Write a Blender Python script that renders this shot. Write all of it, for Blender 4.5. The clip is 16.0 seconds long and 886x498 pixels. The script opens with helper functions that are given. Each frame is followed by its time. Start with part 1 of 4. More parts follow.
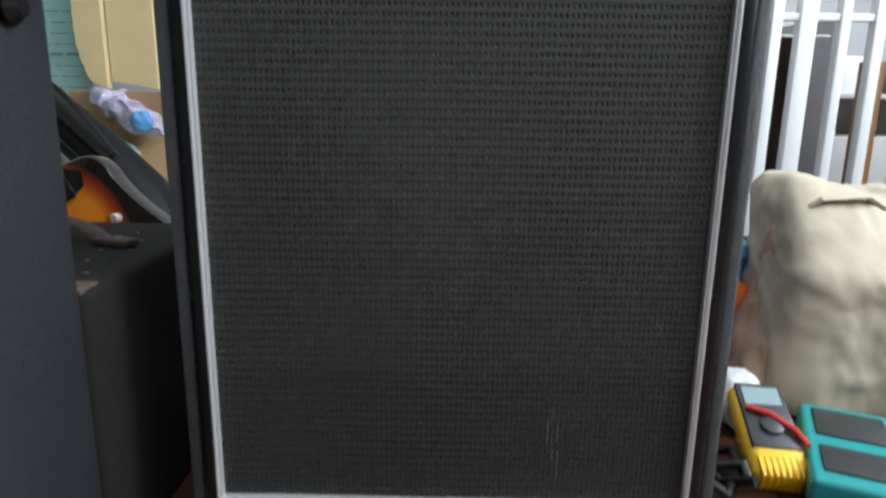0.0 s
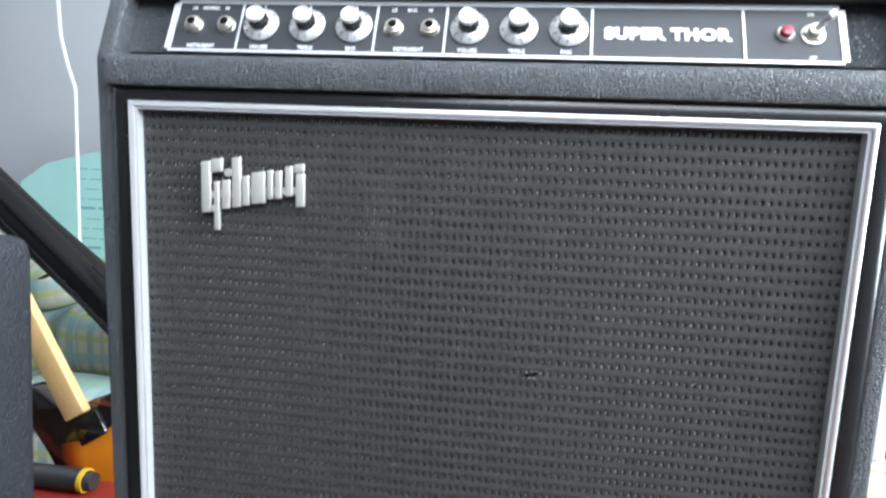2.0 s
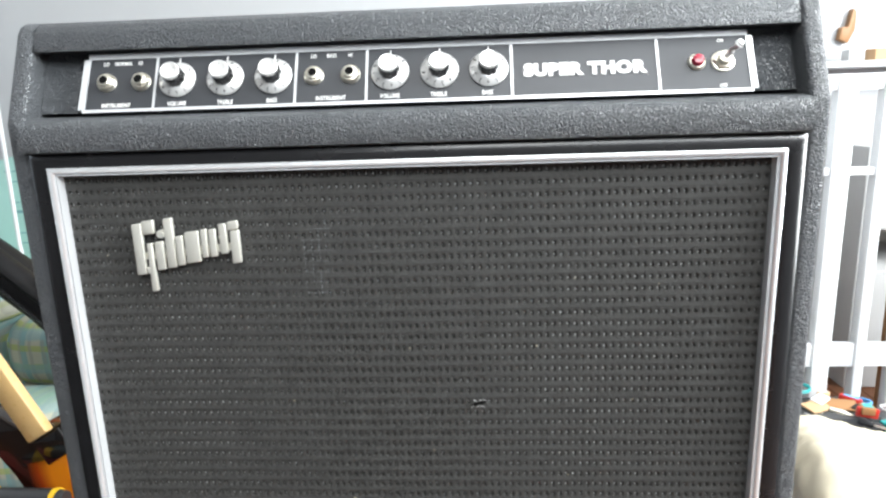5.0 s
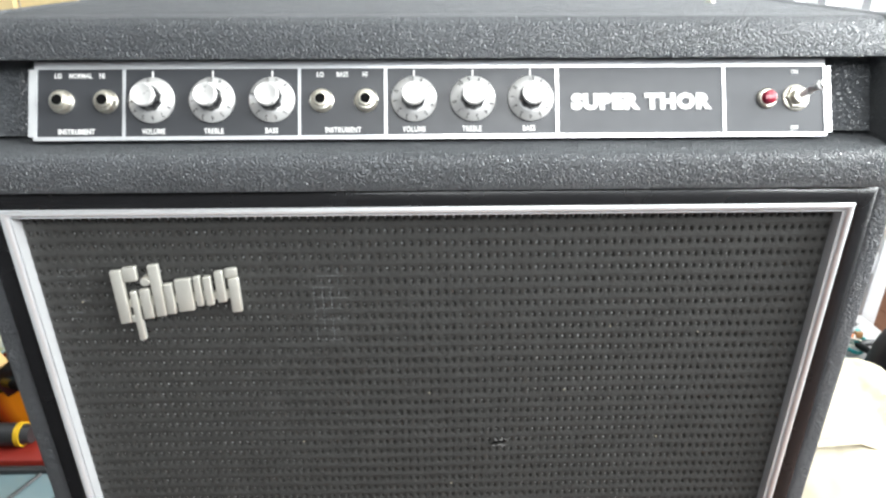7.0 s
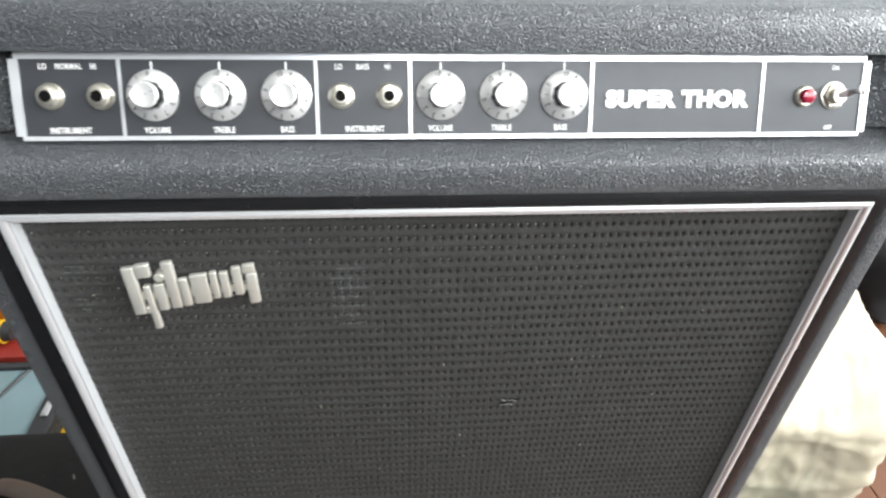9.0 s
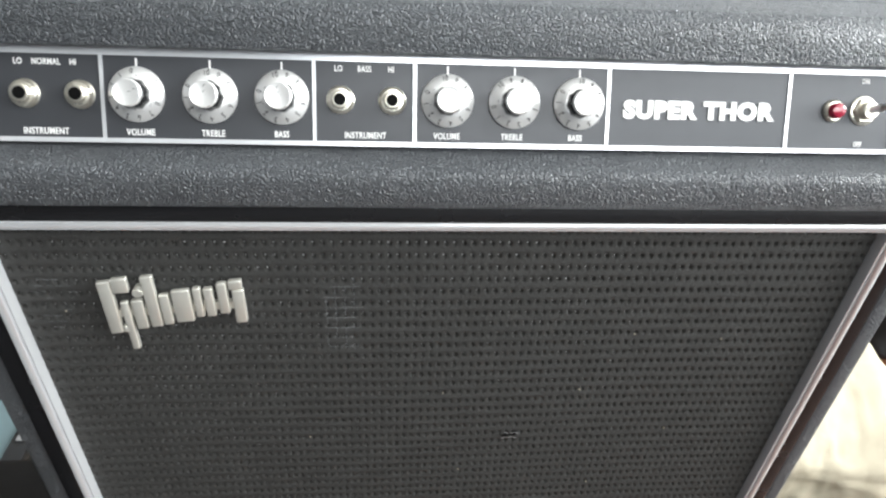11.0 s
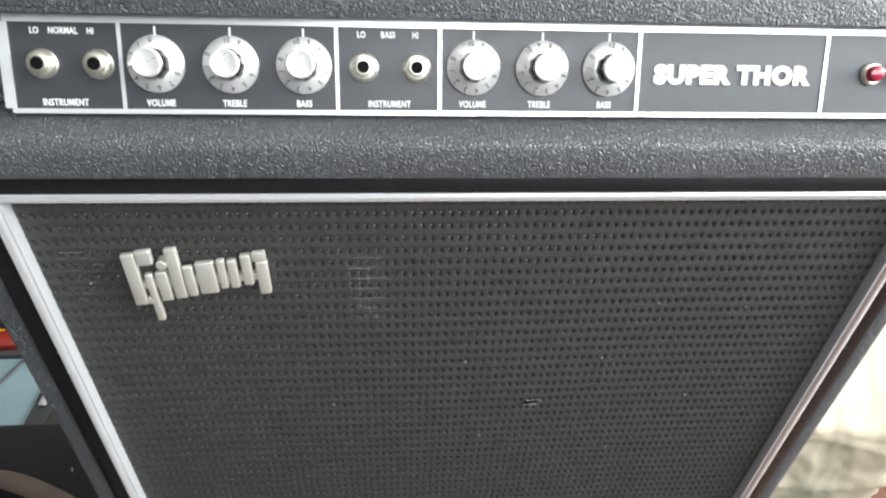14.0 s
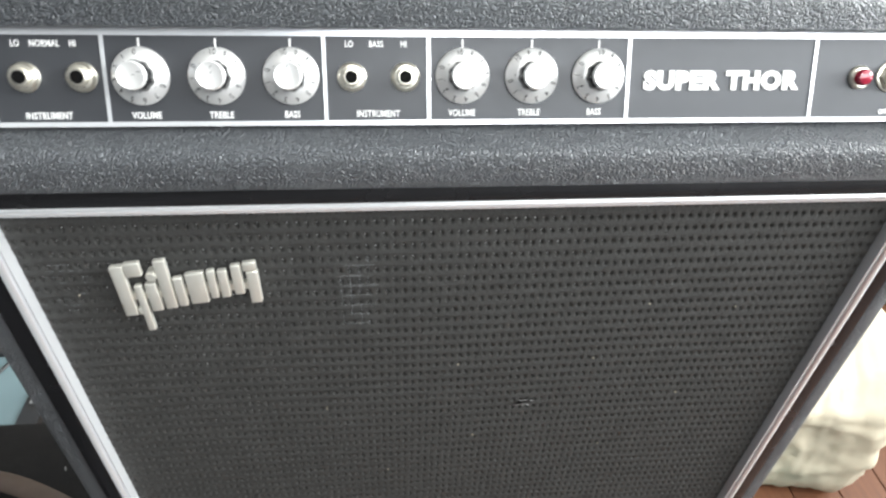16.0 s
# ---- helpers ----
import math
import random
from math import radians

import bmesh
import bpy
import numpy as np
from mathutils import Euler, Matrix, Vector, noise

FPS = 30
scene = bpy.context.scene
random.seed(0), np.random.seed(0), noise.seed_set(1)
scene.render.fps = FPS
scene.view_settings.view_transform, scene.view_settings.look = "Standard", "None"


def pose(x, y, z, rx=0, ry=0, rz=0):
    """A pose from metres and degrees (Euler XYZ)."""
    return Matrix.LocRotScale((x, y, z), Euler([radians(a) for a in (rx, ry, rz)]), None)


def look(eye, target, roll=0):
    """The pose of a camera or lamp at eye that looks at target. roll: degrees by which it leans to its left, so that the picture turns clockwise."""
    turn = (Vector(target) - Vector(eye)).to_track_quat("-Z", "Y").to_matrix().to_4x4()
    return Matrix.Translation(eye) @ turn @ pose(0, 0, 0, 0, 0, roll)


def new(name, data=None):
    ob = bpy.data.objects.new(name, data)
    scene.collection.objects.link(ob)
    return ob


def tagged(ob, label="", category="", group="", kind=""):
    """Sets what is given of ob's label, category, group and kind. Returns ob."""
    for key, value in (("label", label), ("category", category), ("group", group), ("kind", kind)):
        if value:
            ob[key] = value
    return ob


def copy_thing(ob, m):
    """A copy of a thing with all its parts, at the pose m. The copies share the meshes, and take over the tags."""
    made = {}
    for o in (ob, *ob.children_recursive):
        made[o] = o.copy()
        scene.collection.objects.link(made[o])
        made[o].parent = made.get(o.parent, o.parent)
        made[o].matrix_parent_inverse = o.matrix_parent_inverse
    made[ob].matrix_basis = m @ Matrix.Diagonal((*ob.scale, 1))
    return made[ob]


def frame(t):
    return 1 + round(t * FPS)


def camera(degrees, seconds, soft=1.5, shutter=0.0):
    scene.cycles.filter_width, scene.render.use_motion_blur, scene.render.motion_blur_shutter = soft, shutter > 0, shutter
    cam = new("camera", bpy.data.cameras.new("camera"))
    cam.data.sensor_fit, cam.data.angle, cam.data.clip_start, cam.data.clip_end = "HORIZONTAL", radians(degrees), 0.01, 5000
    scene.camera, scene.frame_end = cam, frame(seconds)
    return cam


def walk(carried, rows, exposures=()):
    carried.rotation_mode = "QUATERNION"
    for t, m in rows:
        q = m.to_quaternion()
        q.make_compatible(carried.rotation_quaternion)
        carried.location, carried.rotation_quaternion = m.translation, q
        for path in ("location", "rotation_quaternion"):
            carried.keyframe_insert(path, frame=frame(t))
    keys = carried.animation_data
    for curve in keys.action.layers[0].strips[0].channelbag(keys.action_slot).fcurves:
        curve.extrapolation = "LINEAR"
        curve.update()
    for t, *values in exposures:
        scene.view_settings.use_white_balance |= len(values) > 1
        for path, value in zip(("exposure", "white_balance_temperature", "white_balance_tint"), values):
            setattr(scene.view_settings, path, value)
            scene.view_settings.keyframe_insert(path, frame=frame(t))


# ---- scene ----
cam = camera(69.4, 16.0, soft=2.3, shutter=0.5)
PATH = [
    (0, (-0.006, -0.595, 0.472), (-0.027, 1.354, 0.024), 0.8),
    (0.5, (0.012, -0.524, 0.572), (-0.055, 1.424, 0.127), 2.9),
    (1, (0.022, -0.447, 0.703), (-0.149, 1.511, 0.329), 3.8),
    (1.5, (0.033, -0.429, 0.798), (-0.196, 1.527, 0.448), 3.4),
    (2, (0.036, -0.43, 0.848), (-0.215, 1.531, 0.547), 2.3),
    (2.5, (0.034, -0.416, 0.891), (-0.134, 1.54, 0.512), 1.4),
    (3, (0.032, -0.387, 0.926), (-0.118, 1.555, 0.475), 1.0),
    (3.5, (0.038, -0.389, 0.923), (-0.064, 1.546, 0.428), 0.5),
    (4, (0.039, -0.425, 0.921), (-0.055, 1.517, 0.455), -0.3),
    (4.5, (0.045, -0.435, 0.917), (-0.057, 1.511, 0.465), -1.2),
    (5, (0.05, -0.426, 0.909), (-0.072, 1.521, 0.468), -1.9),
    (5.2, (0.046, -0.423, 0.911), (-0.082, 1.522, 0.464), -2.5),
    (7.3, (-0.006, -0.327, 1.017), (0.063, 1.43, 0.064), 0.9),
    (7.5, (-0.009, -0.314, 1.022), (0.079, 1.396, -0.012), 1.6),
    (8, (-0.02, -0.298, 1.039), (0.11, 1.329, -0.117), 3.6),
    (8.5, (-0.026, -0.292, 1.069), (0.137, 1.279, -0.158), 4.1),
    (9, (-0.037, -0.297, 1.075), (0.122, 1.274, -0.153), 2.4),
    (9.2, (-0.046, -0.302, 1.077), (0.11, 1.27, -0.149), 3.4),
    (11.3, (-0.038, -0.274, 1.051), (0.144, 1.351, -0.102), 3.6),
    (11.5, (-0.037, -0.271, 1.05), (0.15, 1.347, -0.111), 3.4),
    (12, (-0.04, -0.268, 1.05), (0.139, 1.335, -0.133), 3.4),
    (12.5, (-0.044, -0.268, 1.051), (0.127, 1.323, -0.148), 3.2),
    (13, (-0.046, -0.268, 1.047), (0.109, 1.308, -0.174), 3.0),
    (13.5, (-0.046, -0.27, 1.052), (0.101, 1.299, -0.18), 2.6),
    (14, (-0.049, -0.273, 1.055), (0.107, 1.28, -0.196), 3.0),
    (14.5, (-0.05, -0.273, 1.056), (0.116, 1.277, -0.196), 3.5),
    (15, (-0.051, -0.272, 1.056), (0.115, 1.267, -0.21), 3.7),
    (15.5, (-0.057, -0.274, 1.058), (0.126, 1.259, -0.214), 4.3),
    (16, (-0.049, -0.265, 1.064), (0.135, 1.255, -0.222), 3.0),
]
EXPOSURES = [(0.0, -0.64, 6250, 8), (0.5, -0.45, 6150, 8), (1.0, 0.0, 5950, 8), (1.5, 0.34, 5950, 8), (2.0, 0.36, 6000, 8), (3.5, 0.36, 6100, 8), (4.5, 0.34, 6450, 8), (5.0, 0.36, 6600, 8), (7.5, 0.22, 6650, 8), (9.0, 0.20, 6650, 8), (11.5, -0.12, 6650, 8), (12.0, 0.0, 6650, 8), (13.5, 0.14, 6600, 8), (16.0, 0.18, 6650, 8)]
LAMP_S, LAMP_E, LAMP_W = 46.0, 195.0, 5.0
walk(cam, [(t, look(eye, target, roll)) for t, eye, target, roll in PATH], EXPOSURES)

# ---- light: daylight from unseen windows of a white workroom; the high south one is added ----
world = bpy.data.worlds.new("sky")
scene.world = world
world.use_nodes = True
wn = world.node_tree
sky = wn.nodes.new("ShaderNodeTexSky")
sky.sky_type = "NISHITA"
sky.sun_disc = False
sky.sun_elevation, sky.sun_rotation = radians(45), radians(150)
wn.nodes["Background"].inputs[1].default_value = 0.12
wn.links.new(sky.outputs[0], wn.nodes["Background"].inputs[0])

sun = new("sun", bpy.data.lights.new("sun", "SUN"))
sun.data.energy, sun.data.angle, sun.data.color = 0.5, radians(0.6), (1.0, 0.97, 0.93)
sun.matrix_world = look((1.5, -4.0, 4.2), (0.8, 0.2, 0.2))


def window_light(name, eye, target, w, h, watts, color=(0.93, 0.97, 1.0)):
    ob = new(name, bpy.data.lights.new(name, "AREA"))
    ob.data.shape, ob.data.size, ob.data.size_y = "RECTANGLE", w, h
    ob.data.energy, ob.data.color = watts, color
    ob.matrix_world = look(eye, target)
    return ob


# Out of view: lamp of the high window added to light the amp from above.
window_light("added_light_south", (0.95, -1.26, 1.93), (0.7, -0.2, 1.9), 2.2, 0.8, LAMP_S)
window_light("window_light_east", (2.36, -0.1, 1.75), (0, -0.1, 1.6), 1.9, 1.0, LAMP_E)
window_light("window_light_west", (-2.16, 0.6, 1.75), (0, 0.6, 1.3), 1.6, 1.0, LAMP_W)


# ---- materials ----
def material(name, color, rough=0.6, metal=0.0, vary=0.12, scale=8.0, bump=0.0, bump_scale=400.0, spec=0.5, coat=0.0, warm=0.0, kind="noise", rvary=0.1, trans=0.0):
    m = bpy.data.materials.new(name)
    m.use_nodes = True
    nt = m.node_tree
    b = nt.nodes["Principled BSDF"]
    tc = nt.nodes.new("ShaderNodeTexCoord")
    n1 = nt.nodes.new("ShaderNodeTexNoise")
    n1.inputs["Scale"].default_value, n1.inputs["Detail"].default_value = scale, 6
    nt.links.new(tc.outputs["Object"], n1.inputs["Vector"])
    ramp = nt.nodes.new("ShaderNodeMixRGB")
    c = Vector(color[:3])
    ramp.inputs[1].default_value = (*(c * (1 - vary)), 1)
    ramp.inputs[2].default_value = (*[min(1.0, v * (1 + vary) + warm * w) for v, w in zip(c, (0.03, 0.015, 0))], 1)
    nt.links.new(n1.outputs["Fac"], ramp.inputs[0])
    nt.links.new(ramp.outputs[0], b.inputs["Base Color"])
    b.inputs["Metallic"].default_value = metal
    b.inputs["Specular IOR Level"].default_value = spec
    b.inputs["Coat Weight"].default_value = coat
    b.inputs["Transmission Weight"].default_value = trans
    mr = nt.nodes.new("ShaderNodeMapRange")
    mr.inputs["To Min"].default_value, mr.inputs["To Max"].default_value = max(0.02, rough - rvary), min(1, rough + rvary)
    n2 = nt.nodes.new("ShaderNodeTexNoise")
    n2.inputs["Scale"].default_value, n2.inputs["Detail"].default_value = scale * 6, 4
    nt.links.new(tc.outputs["Object"], n2.inputs["Vector"])
    nt.links.new(n2.outputs["Fac"], mr.inputs["Value"])
    nt.links.new(mr.outputs[0], b.inputs["Roughness"])
    if bump:
        if kind == "grain":
            v = nt.nodes.new("ShaderNodeTexVoronoi")
            v.feature = "DISTANCE_TO_EDGE"
            v.inputs["Scale"].default_value = bump_scale
            warp = nt.nodes.new("ShaderNodeTexNoise")
            warp.inputs["Scale"].default_value = bump_scale * 0.6
            mixv = nt.nodes.new("ShaderNodeMixRGB")
            mixv.blend_type = "LINEAR_LIGHT"
            mixv.inputs[0].default_value = 1.3 / bump_scale
            nt.links.new(tc.outputs["Object"], mixv.inputs[1])
            nt.links.new(warp.outputs["Color"], mixv.inputs[2])
            nt.links.new(tc.outputs["Object"], warp.inputs["Vector"])
            nt.links.new(mixv.outputs[0], v.inputs["Vector"])
            cl = nt.nodes.new("ShaderNodeMapRange")
            cl.inputs["From Max"].default_value = 0.22
            nt.links.new(v.outputs["Distance"], cl.inputs["Value"])
            height = cl.outputs[0]
        else:
            n3 = nt.nodes.new("ShaderNodeTexNoise")
            n3.inputs["Scale"].default_value, n3.inputs["Detail"].default_value = bump_scale, 5
            nt.links.new(tc.outputs["Object"], n3.inputs["Vector"])
            height = n3.outputs["Fac"]
        bp = nt.nodes.new("ShaderNodeBump")
        bp.inputs["Strength"].default_value, bp.inputs["Distance"].default_value = bump, 0.0011 if bump_scale > 60 else 0.01
        nt.links.new(height, bp.inputs["Height"])
        nt.links.new(bp.outputs[0], b.inputs["Normal"])
    return m


VINYL = material("black_vinyl", (0.094, 0.101, 0.109), 0.37, vary=0.22, scale=14, bump=1.0, bump_scale=455, kind="grain")
VINYL_DARK = material("dark_vinyl", (0.015, 0.0175, 0.022), 0.55, vary=0.3, scale=10, bump=0.6, bump_scale=430, kind="grain")
VINYL_OLD = material("worn_black_vinyl", (0.013, 0.0125, 0.0125), 0.7, vary=0.35, scale=18, bump=0.5, bump_scale=500, kind="grain", warm=0.1, spec=0.3)
GLOSS = material("black_glossy_plastic", (0.011, 0.011, 0.012), 0.26, vary=0.2, rvary=0.06, bump=0.05, bump_scale=90)
CLOTH = material("grille_weave", (0.0375, 0.0375, 0.0360), 0.66, vary=0.25, scale=60, bump=0.9, bump_scale=1300, spec=0.35)
SILVER = material("silver_moulding", (0.90, 0.92, 0.94), 0.22, metal=0.55, vary=0.03, scale=30, rvary=0.05)
PANEL = material("anodised_panel", (0.045, 0.048, 0.054), 0.42, metal=0.2, vary=0.08, scale=30)
WHITE_INK = material("white_ink", (0.85, 0.85, 0.84), 0.5, vary=0.04)
ALU = material("aluminium", (0.80, 0.80, 0.79), 0.30, metal=0.55, vary=0.05, scale=80, rvary=0.08)
NICKEL = material("aged_nickel", (0.72, 0.69, 0.60), 0.3, metal=0.9, vary=0.12, scale=200)
BADGE = material("cast_badge", (0.80, 0.79, 0.72), 0.33, metal=0.6, vary=0.10, scale=90, bump=0.1)
KNOB_BLACK = material("black_knob", (0.022, 0.022, 0.023), 0.18, vary=0.1, coat=0.5)
RED_LENS = material("red_lens", (0.30, 0.012, 0.035), 0.12, vary=0.1, coat=0.5)
HOLE = material("dark_socket", (0.003, 0.003, 0.003), 0.8, spec=0.1)
INK_BLACK = material("black_ink", (0.09, 0.09, 0.09), 0.6)
WALL = material("white_wall", (0.45, 0.46, 0.475), 0.85, vary=0.04, scale=2.5, bump=0.25, bump_scale=120)
# Dark grey for two unseen walls, chosen to soak up bounced light.
BOUNCE_CUT_WALL = material("bounce_cut_wall", (0.11, 0.112, 0.12), 0.8, vary=0.08, scale=3, bump=0.2, bump_scale=120)
CEIL = material("white_ceiling", (0.8, 0.8, 0.79), 0.9, vary=0.03, bump=0.2, bump_scale=80)
WHITE_PAINT = material("white_paint", (0.66, 0.675, 0.69), 0.4, vary=0.05, scale=9, bump=0.1, bump_scale=60)
GREY = material("grey_metal", (0.42, 0.42, 0.42), 0.5, vary=0.08)
LEATHER = material("tan_leather", (0.12, 0.085, 0.065), 0.6, vary=0.3, scale=30, bump=0.3)
CANVAS = material("cream_canvas", (0.45, 0.405, 0.31), 0.85, vary=0.12, scale=7, bump=0.5, bump_scale=900, warm=0.4)
CANVAS_TAN = material("tan_canvas", (0.42, 0.29, 0.20), 0.85, vary=0.2, scale=12, bump=0.4, bump_scale=900)
YELLOW = material("yellow_rubber", (0.82, 0.50, 0.02), 0.45, vary=0.1, scale=20)
DARK_PLASTIC = material("dark_plastic", (0.035, 0.036, 0.038), 0.4, vary=0.2)
TEAL = material("teal_plastic", (0.02, 0.30, 0.30), 0.4, vary=0.15, scale=14)
RED = material("red_plastic", (0.50, 0.03, 0.02), 0.4, vary=0.15)
DARK_RED = material("dark_red_plastic", (0.26, 0.024, 0.016), 0.45, vary=0.2)
ORANGE = material("orange_plastic", (0.80, 0.17, 0.02), 0.4, vary=0.1)
BLUE = material("blue_plastic", (0.10, 0.32, 0.62), 0.4, vary=0.15)
PURPLE = material("purple_plastic", (0.20, 0.07, 0.30), 0.5, vary=0.15)
FOAM = material("beige_foam", (0.66, 0.52, 0.28), 0.9, vary=0.1, scale=10, bump=0.4, bump_scale=200)
CARD = material("cardboard", (0.45, 0.29, 0.16), 0.85, vary=0.12, scale=6, bump=0.1, bump_scale=100)
MINT = material("mint_paper", (0.36, 0.60, 0.55), 0.6, vary=0.06)
MAPLE = material("maple", (0.72, 0.47, 0.20), 0.3, vary=0.15, scale=25, coat=0.4)
NYLON = material("black_nylon", (0.007, 0.0068, 0.0075), 0.5, vary=0.2, scale=10, bump=0.3, bump_scale=900, spec=0.25)
GLOSS_BLACK = material("black_lacquer", (0.010, 0.009, 0.009), 0.1, vary=0.2, coat=0.6)
CLEAR = material("blue_grey_lid", (0.20, 0.29, 0.31), 0.15, vary=0.1, scale=20, coat=0.5)
FILM = material("plastic_film", (0.50, 0.47, 0.62), 0.2, vary=0.55, scale=40, coat=0.3)
BEIGE = material("beige_wall", (0.62, 0.58, 0.52), 0.85, vary=0.05)
BROWN_WOOD = material("brown_wood", (0.30, 0.15, 0.06), 0.5, vary=0.25, scale=12)


def wood_floor():
    m = material("red_brown_wood", (0.30, 0.10, 0.04), 0.5, vary=0.2, scale=5, spec=0.25)
    nt = m.node_tree
    b = nt.nodes["Principled BSDF"]
    tc = nt.nodes.new("ShaderNodeTexCoord")
    mp = nt.nodes.new("ShaderNodeMapping")
    mp.inputs["Scale"].default_value = (40, 2.5, 10)
    nt.links.new(tc.outputs["Object"], mp.inputs[0])
    n = nt.nodes.new("ShaderNodeTexNoise")
    n.inputs["Scale"].default_value, n.inputs["Detail"].default_value = 3, 8
    nt.links.new(mp.outputs[0], n.inputs["Vector"])
    oi = nt.nodes.new("ShaderNodeObjectInfo")
    mix = nt.nodes.new("ShaderNodeMixRGB")
    mix.inputs[1].default_value, mix.inputs[2].default_value = (0.060, 0.024, 0.012, 1), (0.15, 0.062, 0.030, 1)
    add = nt.nodes.new("ShaderNodeMath")
    add.operation = "MULTIPLY_ADD"
    add.inputs[1].default_value = 0.35
    nt.links.new(oi.outputs["Random"], add.inputs[0])
    mul = nt.nodes.new("ShaderNodeMath")
    mul.operation = "MULTIPLY"
    mul.inputs[1].default_value = 0.7
    nt.links.new(n.outputs["Fac"], mul.inputs[0])
    nt.links.new(mul.outputs[0], add.inputs[2])
    nt.links.new(add.outputs[0], mix.inputs[0])
    nt.links.new(mix.outputs[0], b.inputs["Base Color"])
    return m


FLOOR_WOOD = wood_floor()


def sunburst():
    """Orange to black with the distance from the body's middle."""
    m = material("sunburst_lacquer", (0.6, 0.2, 0.03), 0.1, coat=0.8)
    nt = m.node_tree
    b = nt.nodes["Principled BSDF"]
    tc = nt.nodes.new("ShaderNodeTexCoord")
    mp = nt.nodes.new("ShaderNodeMapping")
    mp.vector_type = "POINT"
    mp.inputs["Scale"].default_value = (8.5, 0.0, 6.0)
    nt.links.new(tc.outputs["Object"], mp.inputs[0])
    ln = nt.nodes.new("ShaderNodeVectorMath")
    ln.operation = "LENGTH"
    nt.links.new(mp.outputs[0], ln.inputs[0])
    cr = nt.nodes.new("ShaderNodeValToRGB")
    cr.color_ramp.elements[0].position, cr.color_ramp.elements[0].color = 0.40, (0.78, 0.25, 0.012, 1)
    cr.color_ramp.elements[1].position, cr.color_ramp.elements[1].color = 0.78, (0.012, 0.006, 0.004, 1)
    e = cr.color_ramp.elements.new(0.60)
    e.color = (0.35, 0.05, 0.008, 1)
    nt.links.new(ln.outputs["Value"], cr.inputs[0])
    nt.links.new(cr.outputs[0], b.inputs["Base Color"])
    return m


SUNBURST = sunburst()


def plaid():
    """Pale woven cloth with crossing teal, lime and grey stripes."""
    m = material("plaid_cloth", (0.6, 0.6, 0.5), 0.9, bump=0.4, bump_scale=700)
    nt = m.node_tree
    b = nt.nodes["Principled BSDF"]
    tc = nt.nodes.new("ShaderNodeTexCoord")
    last = None
    for axis, sc, col in (("X", 5.0, (0.10, 0.33, 0.36, 1)), ("Z", 6.0, (0.35, 0.42, 0.06, 1)), ("X", 8.5, (0.30, 0.30, 0.27, 1)), ("Z", 3.4, (0.22, 0.40, 0.42, 1))):
        w = nt.nodes.new("ShaderNodeTexWave")
        w.bands_direction = axis
        w.inputs["Scale"].default_value, w.inputs["Distortion"].default_value, w.inputs["Detail"].default_value = sc, 1.2, 2
        nt.links.new(tc.outputs["Object"], w.inputs["Vector"])
        r = nt.nodes.new("ShaderNodeMapRange")
        r.inputs["From Min"].default_value, r.inputs["From Max"].default_value, r.inputs["To Max"].default_value = 0.72, 0.85, 0.6
        nt.links.new(w.outputs["Fac"], r.inputs["Value"])
        mix = nt.nodes.new("ShaderNodeMixRGB")
        mix.inputs[1].default_value, mix.inputs[2].default_value = (0.46, 0.46, 0.36, 1), col
        nt.links.new(r.outputs[0], mix.inputs[0])
        if last:
            nt.links.new(last.outputs[0], mix.inputs[1])
        last = mix
    nt.links.new(last.outputs[0], b.inputs["Base Color"])
    return m


PLAID = plaid()


# ---- building helpers ----
def thing(name, label, category, at=(0, 0, 0), group="", kind=""):
    ob = new(name)
    ob.location = at
    ob.empty_display_size = 0.05
    return tagged(ob, label, category, group, kind)


def part(name, bm, mat, parent=None, label="", smooth=True, angle=35):
    me = bpy.data.meshes.new(name)
    bmesh.ops.recalc_face_normals(bm, faces=bm.faces)
    if smooth:
        for f in bm.faces:
            f.smooth = True
        for e in bm.edges:
            if len(e.link_faces) == 2 and e.calc_face_angle(0) > radians(angle):
                e.smooth = False
    bm.to_mesh(me)
    bm.free()
    me.materials.append(mat)
    ob = new(name, me)
    ob.parent = parent
    return tagged(ob, label)


def box(lo, hi, bevel=0.0, seg=2, bm=None):
    bm2 = bmesh.new()
    bmesh.ops.create_cube(bm2, size=1)
    lo, hi = Vector(lo), Vector(hi)
    for v in bm2.verts:
        v.co = Vector([(lo[i] + hi[i]) / 2 + v.co[i] * (hi[i] - lo[i]) for i in range(3)])
    if bevel:
        bmesh.ops.bevel(bm2, geom=bm2.edges[:], offset=bevel, segments=seg, profile=0.5, affect="EDGES")
    return join(bm, bm2)


def join(bm, other):
    """Adds other to bm, and returns it."""
    if bm is None:
        return other
    me = bpy.data.meshes.new("joint")
    other.to_mesh(me)
    other.free()
    bm.from_mesh(me)
    bpy.data.meshes.remove(me)
    return bm


def prism(points, axis, a, b, bevel=0.0, seg=2):
    """A polygon of points in the plane across the axis, drawn out from a to b along it."""
    bm = bmesh.new()
    put = {"x": lambda p, s: (s, p[0], p[1]), "y": lambda p, s: (p[0], s, p[1]), "z": lambda p, s: (p[0], p[1], s)}[axis]
    lower = [bm.verts.new(put(p, a)) for p in points]
    upper = [bm.verts.new(put(p, b)) for p in points]
    n = len(points)
    bm.faces.new(lower)
    bm.faces.new(upper)
    for i in range(n):
        bm.faces.new((lower[i], lower[(i + 1) % n], upper[(i + 1) % n], upper[i]))
    bmesh.ops.recalc_face_normals(bm, faces=bm.faces)
    if bevel:
        bmesh.ops.bevel(bm, geom=bm.edges[:], offset=bevel, segments=seg, profile=0.5, affect="EDGES")
    return bm


